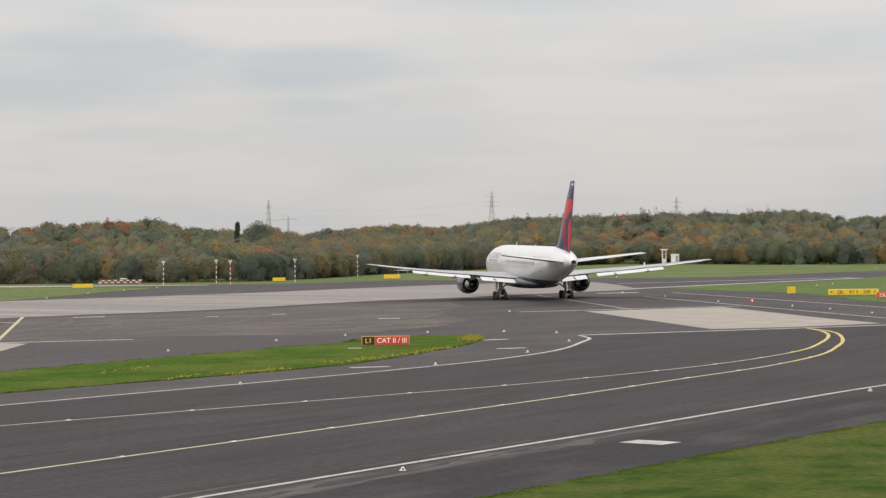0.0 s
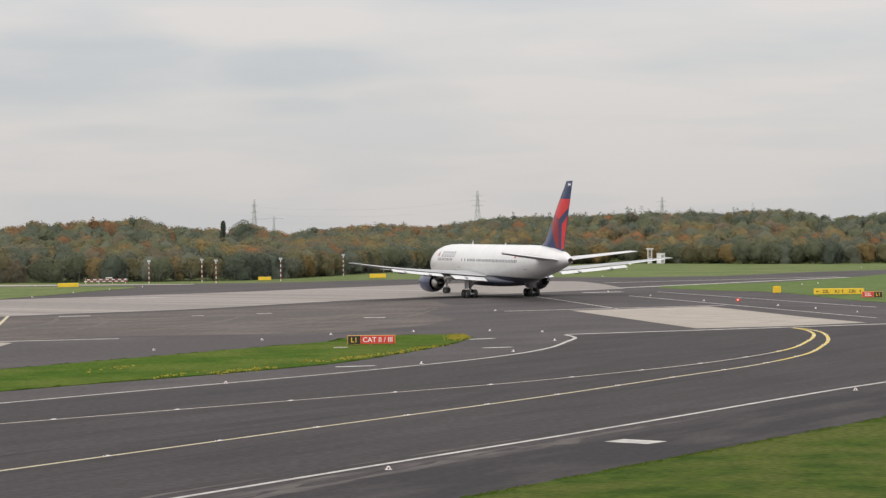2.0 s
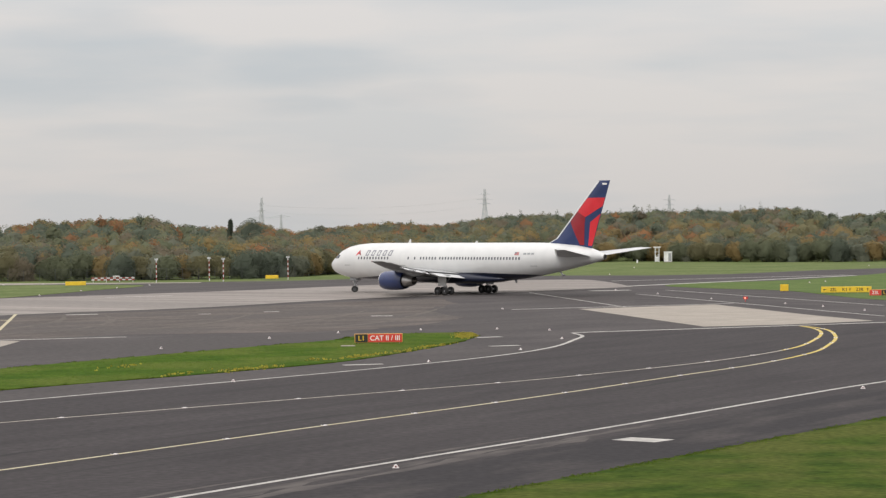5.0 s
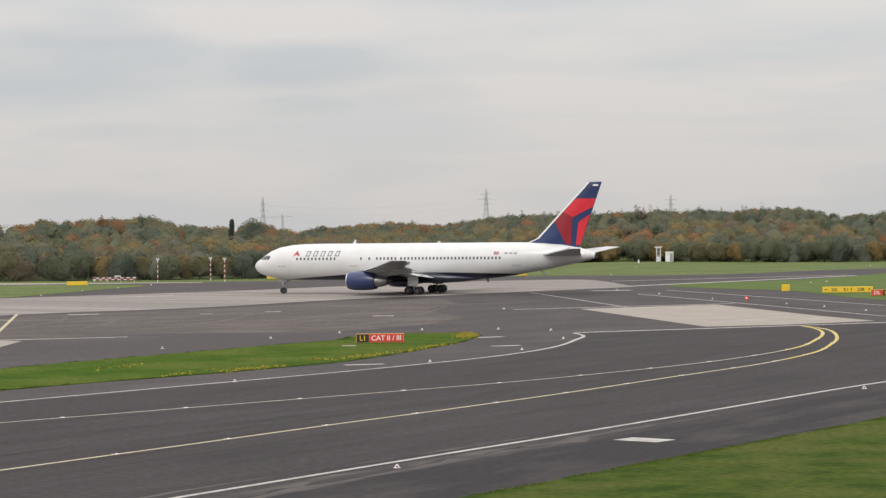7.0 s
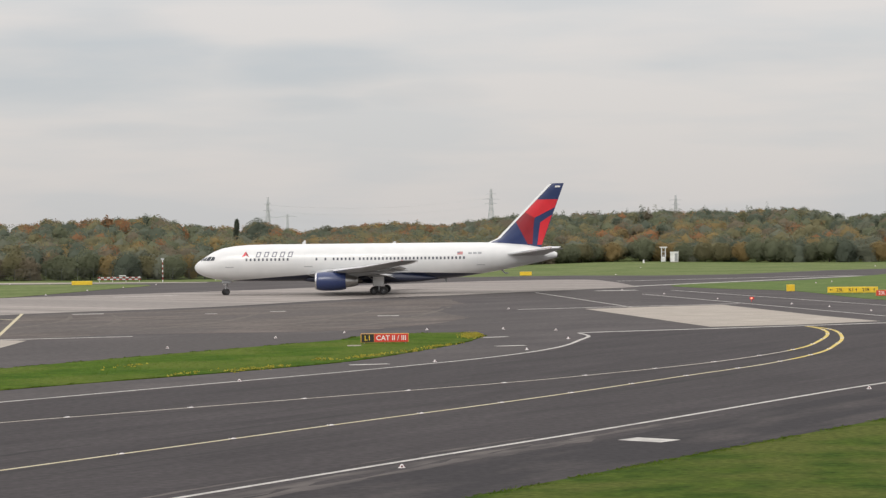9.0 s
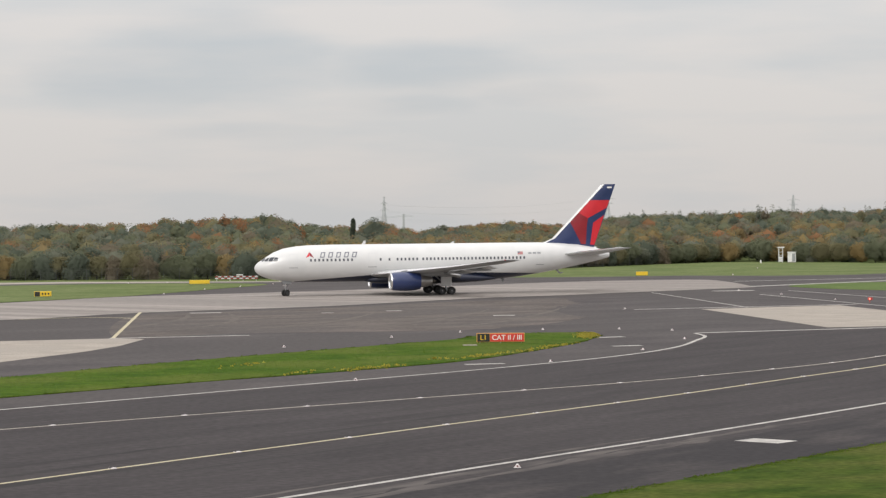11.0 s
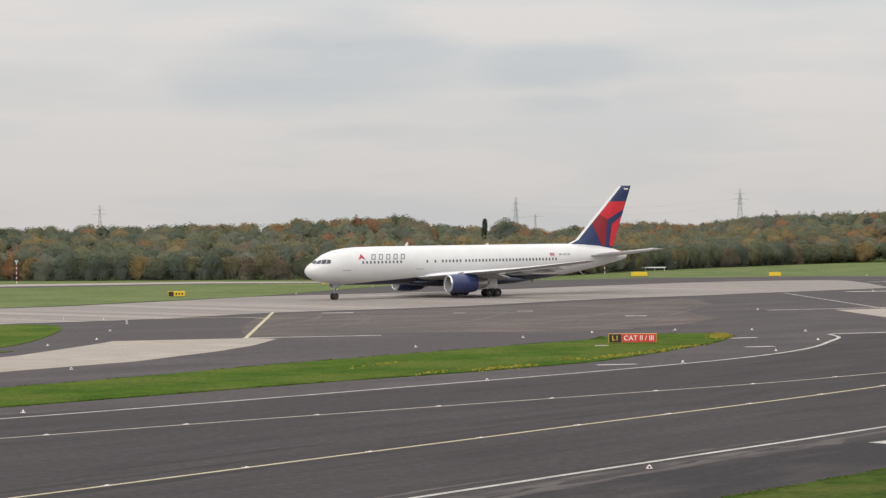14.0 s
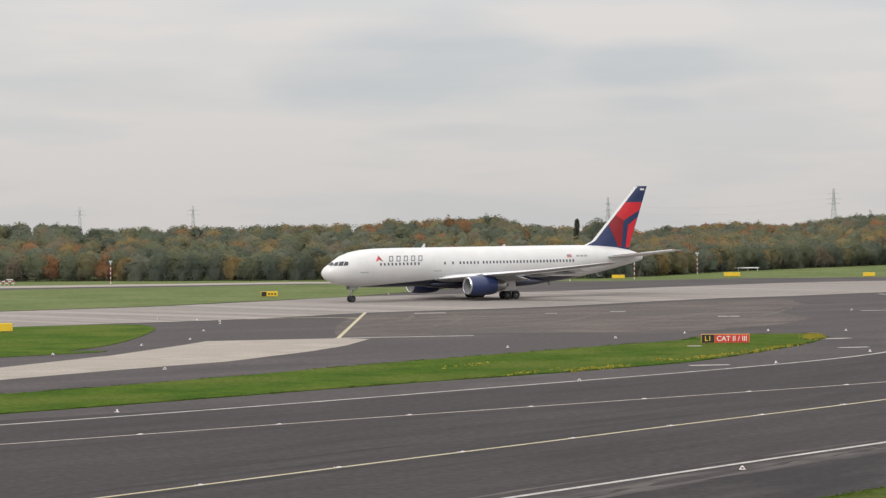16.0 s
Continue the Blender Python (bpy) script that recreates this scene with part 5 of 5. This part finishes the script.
def leaf_cloud(blobs, n, size, r=rng):
    """Leaf clumps as small triangles over lumpy domes round a closed core: corners, and a rounded normal for each."""
    blobs = np.array(blobs)
    weight = blobs[:, 3] * blobs[:, 5]
    share = np.maximum(8, (n * weight / weight.sum()).astype(int))
    mid = blobs[:, :3].mean(axis=0)
    corners, normals = [], []
    for b, k in zip(blobs, share):
        ways = r.normal(size=(4, 3))
        ways *= np.array([2.6, 4.0, 6.0, 9.0])[:, None] / np.linalg.norm(ways, axis=1)[:, None]
        phase = r.uniform(0, 6.28, 4)

        def shade(d, c):
            swell, slope = lumps(d, ways, phase)
            out = c - mid
            out /= np.linalg.norm(out, axis=1)[:, None] + 1e-9
            nor = 0.42 * d + 0.34 * out - 0.6 * slope + np.array([0, 0, 0.62])
            return nor / (np.linalg.norm(nor, axis=1)[:, None] + 1e-9)

        d = r.normal(size=(k, 3))
        d[:, 2] += 0.25
        d /= np.linalg.norm(d, axis=1)[:, None]
        swell, slope = lumps(d, ways, phase)
        c = b[:3] + d * b[3:6] * (swell * (1.06 - np.abs(r.normal(0, 0.11, k))))[:, None]
        nor = shade(d, c) + r.normal(0, 0.10, (k, 3))
        nor /= np.linalg.norm(nor, axis=1)[:, None]
        flat = nor + r.normal(0, 0.35, (k, 3))
        u = np.cross(flat, r.normal(size=(k, 3)))
        u /= np.linalg.norm(u, axis=1)[:, None] + 1e-9
        v = np.cross(flat, u)
        v /= np.linalg.norm(v, axis=1)[:, None] + 1e-9
        s = (size * r.uniform(0.5, 1.3, k))[:, None]
        corners.append(np.stack([c + u * s, c - u * s * 0.5 + v * s * 0.8, c - u * s * 0.5 - v * s * 0.8], 1).reshape(-1, 3))
        normals.append(np.repeat(nor, 3, axis=0))
        swell, slope = lumps(ICO, ways, phase)
        core = b[:3] + ICO * b[3:6] * (0.84 * swell)[:, None]
        corners.append(core[ICO_FACES].reshape(-1, 3))
        normals.append(shade(ICO, core)[ICO_FACES].reshape(-1, 3))
    return np.concatenate(corners), np.concatenate(normals)


def crown_blobs(h, w, r=rng, low=0.12):
    """One broad dome with a few lower lobes leaning out of it."""
    tall = h * (1 - low)
    res = [(r.uniform(-0.05, 0.05) * w, r.uniform(-0.05, 0.05) * w, h - tall * 0.5, w * 0.42, w * 0.42, tall * 0.5)]
    turn = r.uniform(0, 6.28)
    k = int(r.integers(3, 6))
    for i in range(k):
        a = turn + 6.28 * i / k + r.uniform(-0.4, 0.4)
        q, s = w * r.uniform(0.20, 0.32), w * r.uniform(0.20, 0.30)
        rise = min(s * r.uniform(0.8, 1.25), tall * 0.45)
        res.append((q * math.cos(a), q * math.sin(a), h - rise - tall * r.uniform(0.06, 0.55), s, s, rise))
    return res


def triangles(name, verts, normals, material, indices=None):
    me = bpy.data.meshes.new(name)
    n = len(verts) // 3
    me.vertices.add(len(verts))
    me.vertices.foreach_set("co", np.asarray(verts, dtype=np.float32).ravel())
    me.loops.add(len(verts))
    me.loops.foreach_set("vertex_index", np.arange(len(verts), dtype=np.int32))
    me.polygons.add(n)
    me.polygons.foreach_set("loop_start", np.arange(0, len(verts), 3, dtype=np.int32))
    me.polygons.foreach_set("use_smooth", np.ones(n, dtype=bool))
    for mat in material if isinstance(material, list) else [material]:
        me.materials.append(mat)
    if indices is not None:
        me.polygons.foreach_set("material_index", np.asarray(indices, dtype=np.int32))
    me.update()
    me.normals_split_custom_set_from_vertices(np.asarray(normals, dtype=np.float32).tolist())
    return me


def tree(kind, h, w, leaf, n, low=0.1, slim=False):
    """A tree with a tapered trunk, limbs and a crown of leaf clumps."""
    t = empty("tree")
    blobs = crown_blobs(h, w, low=low)
    if slim:
        blobs = [(rng.uniform(-0.2, 0.2), rng.uniform(-0.2, 0.2), h * (0.3 + 0.65 * i / 10), w * 0.42, w * 0.42, 0.9) for i in range(11)]
    bm = bmesh.new()
    rod(bm, (0, 0, -0.1), (0.1, 0, h * 0.45), h * 0.028, h * 0.016, 8)
    rod(bm, (0.1, 0, h * 0.45), (0, 0.1, h * 0.85), h * 0.016, h * 0.005, 6)
    for b in blobs[::2]:
        rod(bm, (0.05, 0, max(0.2, b[2] * 0.55)), (b[0] * 0.8, b[1] * 0.8, b[2]), h * 0.010, h * 0.003, 5)
    part("trunk", bm, BARK, t)
    crown = new("crown", triangles("crown", *leaf_cloud(blobs, n, leaf), LEAVES[kind]))
    crown.parent = t
    return t


EDGE = [(-330, 470), (-200, 500), (-155, 495), (-94, 487), (-60, 484), (-44, 484), (-36, 490), (-27, 503), (-17, 533), (0, 564), (21, 598), (42, 622), (61, 606), (78, 590), (99, 584), (160, 584), (260, 600)]
edge_line = curve(EDGE, 6)
WORDS = ("dark green", "green", "olive green", "ochre yellow", "rusty orange", "brown", "grey-green")
protos = []
for kind, h, w in ((0, 5.2, 6.0), (1, 5.0, 5.6), (2, 4.8, 5.4), (3, 5.0, 5.2), (1, 5.8, 6.2), (6, 4.4, 5.6), (5, 4.6, 5.2), (4, 4.8, 5.0), (2, 5.8, 5.8)):
    t = tree(kind, h * 0.95, w, 0.17, 4000, 0.07)
    protos.append(tagged(t, WORDS[kind] + " autumn tree at the edge of the woods", "tree", "trees at the edge of the woods"))
used = set()
order = rng.choice(len(protos), 400, p=[0.17, 0.17, 0.13, 0.1, 0.13, 0.11, 0.08, 0.04, 0.07])
for i, (p, a) in enumerate(spaced(edge_line, 3.7, 1.0)):
    if not -175 < p.x < 125:
        continue
    k = int(order[i])
    m = pose(p.x + rng.uniform(-1, 1), p.y + rng.uniform(-1.5, 2.5), -0.08, 0, 0, rng.uniform(0, 360))
    if k in used:
        copy_thing(protos[k], m)
    else:
        protos[k].matrix_basis = m
        used.add(k)
for k, t in enumerate(protos):
    if k not in used:
        t.matrix_basis = pose(-180 - 6 * k, 505, -0.08)

fence = tagged(empty("boundary_fence"), "grey wire boundary fence before the woods", "fence")
fence_line = [Vector((p.x, p.y - 5, 0)) for p in edge_line if -175 < p.x < 20]
for p, a in spaced(fence_line, 3.0):
    bm = bmesh.new()
    rod(bm, (p.x, p.y, -0.1), (p.x, p.y, 1.9), 0.035, n=5)
    rod(bm, (p.x, p.y, 1.9), (p.x, p.y - 0.25, 2.2), 0.03, n=5)
    part("post", bm, FENCE, fence)
for z in (0.25, 0.65, 1.05, 1.45, 1.85, 2.15):
    bm = bmesh.new()
    for p, q in zip(fence_line, fence_line[1:]):
        rod(bm, (p.x, p.y, z), (q.x, q.y, z), 0.012, n=4)
    part("wire", bm, FENCE, fence)

# skyline of the woods: degrees above eye level by compass turn
SKY_AZ = [-19, -17.4, -16.85, -15.85, -15.35, -14.7, -14.45, -14.2, -13.8, -12.45, -11.45, -10.9, -9.6, -9.3, -8.9, -8.3, -7.7, -6.45, -6.1, -5.7, -5.1, -4.65, -4.33, -4.07,
          -3.83, -3.45, -3.3, -3.0, -2.45, -1.8, -1.06, -0.3, 0.2, 0.83, 1.46, 2.4, 3.35, 4.23, 5.1, 5.73, 6.4, 7.47, 7.9, 8.35, 8.84, 9.58, 12]
SKY_EL = [0, 0.03, 0.06, 0, -0.08, -0.1, 0.01, -0.1, -0.05, -0.07, -0.03, -0.05, -0.015, -0.072, 0.054, 0.022, 0.071, 0.109, -0.031, -0.08, -0.13, -0.17, -0.05, -0.05,
         -0.18, -0.21, -0.33, -0.22, -0.2, -0.12, -0.09, -0.15, -0.13, -0.02, 0.04, 0.05, 0.05, 0.12, 0.09, 0.13, 0.09, 0.15, 0.12, 0.04, -0.05, 0.03, 0.05]
all_v, all_n, all_i = [], [], []
TINTS = {  # shares of the leaf colours: foot of the woods, their middle, a dark upper belt, a russet and a green skyline
    "foot": (0.26, 0.20, 0.14, 0.06, 0.03, 0.12, 0.19), "middle": (0.13, 0.17, 0.25, 0.15, 0.09, 0.12, 0.09), "belt": (0.34, 0.20, 0.12, 0.03, 0.03, 0.10, 0.18),
    "russet": (0.10, 0.08, 0.16, 0.17, 0.27, 0.18, 0.04), "green": (0.33, 0.24, 0.12, 0.03, 0.02, 0.10, 0.16)}
for row, (back_by, share) in enumerate(((6, 0.06), (14, 0.20), (24, 0.34), (37, 0.47), (52, 0.60), (72, 0.73), (97, 0.86), (130, 0.95), (165, 1.0), (200, 1.0))):
    for p, a in spaced(edge_line, 3.3 + row * 0.06 if row < 7 else 2.3, rng.uniform(0, 2)):
        x = p.x * (1 + back_by / 520) + rng.uniform(-2.2, 2.2)
        y = p.y + back_by + rng.uniform(-4, 4) * (1 + row * 0.3)
        az = math.degrees(math.atan2(x, y))
        if not -19 < az < 12:
            continue
        dist = math.hypot(x, y)
        sky = float(np.interp(az, SKY_AZ, SKY_EL))
        el = -0.66 + (sky + 0.66) * share + (rng.normal(0, 0.022) if row < 7 else rng.normal(-0.01, 0.014))
        base = ground_z(x, y)
        h = max(3.0, 11.04 + dist * math.tan(radians(el)) - base)
        w = rng.uniform(3.8, 7.6) if row < 7 else rng.uniform(3.0, 6.0)
        low = max(0.05, 1 - w * rng.uniform(0.55, 0.85) / h)
        blobs = [(b[0] + x, b[1] + y, b[2] + base, b[3], b[4], b[5]) for b in crown_blobs(h, w, low=low)]
        if row > 1:   # the shaded lower storey of the tree
            blobs.append((x, y, base + h * low * 0.62, w * 0.46, w * 0.46, h * low * 0.62))
        v, nn = leaf_cloud(blobs, 900, 0.19 + 0.007 * row)
        all_v.append(v)
        all_n.append(nn)
        patch = noise.noise(Vector((x * 0.02, y * 0.012, row * 0.4)))
        if row < 2:
            tint = "foot"
        elif row < 5:
            tint = "middle"
        elif row < 7:
            tint = "belt" if az < -3.2 else "middle" if patch > -0.1 and row == 5 else "green"
        else:
            tint = "russet" if -11.2 < az < 0.3 and patch > -0.25 else "green"
        prob = np.array(TINTS[tint])
        prob[3:6] *= max(0.3, 1 + 2.0 * patch)
        kind = int(rng.choice(7, p=prob / prob.sum()))
        tints = np.where(rng.uniform(size=len(v) // 3) < 0.84, kind, rng.choice(7, len(v) // 3, p=prob / prob.sum()))
        all_i.append(tints)
me = triangles("woods", np.concatenate(all_v), np.concatenate(all_n), LEAVES, np.concatenate(all_i))
tagged(new("woods", me), "mixed autumn woods in green, ochre and rust", "woods", kind="stuff")

# distinct trees on the skyline
for az, dist, h, w, kind, label in ((-4.74, 545, 10.9, 1.15, 0, "slim dark poplar standing above the woods"), (-4.25, 585, 11.4, 8.0, 0, "broad dark tree below the power pylon"),
                                    (-2.75, 640, 9.6, 5.0, 6, "grey-green tree in the gap of the woods")):
    t = tree(kind, h, w, 0.2, 3200, 0.2, slim=w < 3)
    t.matrix_basis = pose(*far(az, dist), -0.08)
    tagged(t, label, "tree")

# grass tufts on the near lawn and the island
def tufts(name, spots, size, material, label):
    n = len(spots)
    r = np.random.default_rng(3)
    k = 3
    c = np.repeat(np.asarray(spots, dtype=float), k, axis=0)
    c[:, :2] += r.normal(0, size * 0.6, (n * k, 2))
    a = r.uniform(0, 6.28, n * k)
    w = size * r.uniform(0.35, 0.7, n * k)
    hgt = size * r.uniform(0.35, 1.0, n * k)
    d = np.stack([np.cos(a), np.sin(a), np.zeros(n * k)], 1)
    top = c + np.stack([r.normal(0, size * 0.3, n * k), r.normal(0, size * 0.3, n * k), hgt], 1)
    flip = (d[:, 0] < 0)[:, None]   # every blade faces the open side of the field
    d = np.where(flip, -d, d)
    v = np.stack([c - d * w[:, None], c + d * w[:, None], top], 1).reshape(-1, 3)
    up = r.normal(0, 0.25, (n * k, 3)) + np.array([0, 0, 1.0])
    tagged(new(name, triangles(name, v, np.repeat(up / np.linalg.norm(up, axis=1)[:, None], 3, axis=0), material)), label, "grass", kind="stuff")


def inside(poly, x, y):
    px, py = np.array([p.x for p in poly]), np.array([p.y for p in poly])
    qx, qy = np.roll(px, -1), np.roll(py, -1)
    res = np.zeros(len(x), bool)
    for a, b, c, d in zip(px, py, qx, qy):
        hit = ((b > y) != (d > y)) & (x < (c - a) * (y - b) / (d - b + 1e-12) + a)
        res ^= hit
    return res


r = np.random.default_rng(11)
edge_pts = [p for p, a in spaced(island_line + island_line[:1], 0.12) if -75 < p.x < 4 and p.y > 120 and noise.noise(Vector((p.x * 0.6, p.y * 0.6, 3))) > 0.05]
tufts("grass_fringe", [(p.x + r.normal(0, 0.15), p.y + r.normal(0, 0.15), 0.02) for p in edge_pts], 0.13, BLADES, "ragged grass fringe at the asphalt")
weed = []
for cx, cy, spread, count in ((-15.2, 187.8, 1.2, 70), (-13.0, 191.2, 0.8, 45), (-6.6, 205.3, 1.4, 90), (-3.2, 212.6, 1.2, 55), (-0.8, 220.5, 1.2, 70), (-24.6, 194.0, 1.0, 30), (-19.5, 183.2, 1.0, 35), (-9.8, 201.0, 0.9, 30)):
    for i in range(int(count * 0.6)):
        u = r.normal(0, spread * 1.5)
        weed.append((cx + u * 0.42 + r.normal(0, 0.4), cy + u + r.normal(0, 0.7), 0.05))
weed += [(2.0 + r.normal(0, 0.45), 239 + r.normal(0, 2.2), 0.05) for i in range(420)]
tufts("yellow_weeds", weed, 0.15, FLOWERS, "small yellow weeds along the island edge")
fringe = [(0.35 + (23.55 * k / 600), 100.6 + 38.1 * k / 600) for k in range(-60, 900)]
tufts("lawn_fringe", [(x + r.normal(0.15, 0.22), y + r.normal(-0.1, 0.22), 0.01) for x, y in fringe for k in range(3) if noise.noise(Vector((x * 0.5, y * 0.5, 0))) > -0.15], 0.06, BLADES, "ragged grass fringe of the lawn")
x, y = r.uniform(-56, 3.5, 50000), r.uniform(140, 247, 50000)
keep = inside(island_line, x, y)
tufts("island_tufts", np.stack([x[keep], y[keep], np.full(keep.sum(), 0.04)], 1), 0.05, SHORT_BLADES, "short mown blades of the grass island")
lawn = [(-6, 91), (0.35, 100.6), (23.9, 138.7), (72, 216), (72, 60), (-6, 60)]
slab("lawn", lawn, 0.022, LAWN, "mown green lawn beside the taxiway", "grass", 0.05)


# ---------------------------------------------------------------- what moves
def motions():
    rows = (
        (0, 11.35, 353.58, 99.84),
        (0.5, 10.64, 355.55, 101.33),
        (1, 10.06, 357.44, 103.33),
        (1.5, 9.54, 359.22, 106.01),
        (2, 9.04, 360.88, 109.33),
        (2.5, 8.33, 362.46, 113.06),
        (3, 7.52, 363.98, 117.21),
        (3.5, 6.64, 365.43, 121.66),
        (4, 5.62, 366.85, 126.28),
        (6.5, -1.08, 373.02, 153.98),
        (7, -2.75, 373.71, 159.22),
        (7.5, -4.32, 374.30, 164.43),
        (8, -6.01, 374.81, 169.53),
        (10.3, -15.63, 375.98, 189.36),
        (10.5, -16.39, 375.84, 191.02),
        (11, -18.50, 375.42, 195.18),
        (11.5, -20.61, 374.85, 199.25),
        (12, -22.83, 374.11, 203.16),
        (12.5, -25.06, 373.18, 206.79),
        (13, -27.37, 372.07, 209.98),
        (13.5, -29.65, 370.78, 212.62),
        (14, -32.01, 369.30, 214.66),
        (14.5, -34.43, 367.67, 216.11),
        (15, -36.88, 365.89, 217.06),
        (15.5, -39.50, 364.00, 217.73),
        (16, -42.09, 362.06, 218.25),
    )
    walk(PLANE, [(t, pose(x, y, 0.015, 0, 0, a)) for t, x, y, a in rows])
    times = [k / 10 for k in range(161)]
    T = [q[0] for q in rows]
    px, py, pa = [np.interp(times, T, [q[k] for q in rows]) for k in (1, 2, 3)]
    run = np.concatenate([[0], np.cumsum(np.hypot(np.diff(px), np.diff(py)))])
    for w, at, r in SPIN:
        walk(w, [(t, Matrix.Translation(at) @ Matrix.Rotation(d / r, 4, "Y")) for t, d in zip(times, run)])
    turn = np.gradient(pa, times)
    speed = np.maximum(np.gradient(run, times), 1.0)
    for g in STEER:
        walk(g, [(times[k], pose(22.7, 0, 0, 0, 0, max(-35, min(35, math.degrees(math.atan(22.7 * radians(turn[k]) / speed[k])))))) for k in range(0, 161, 10)])


motions()
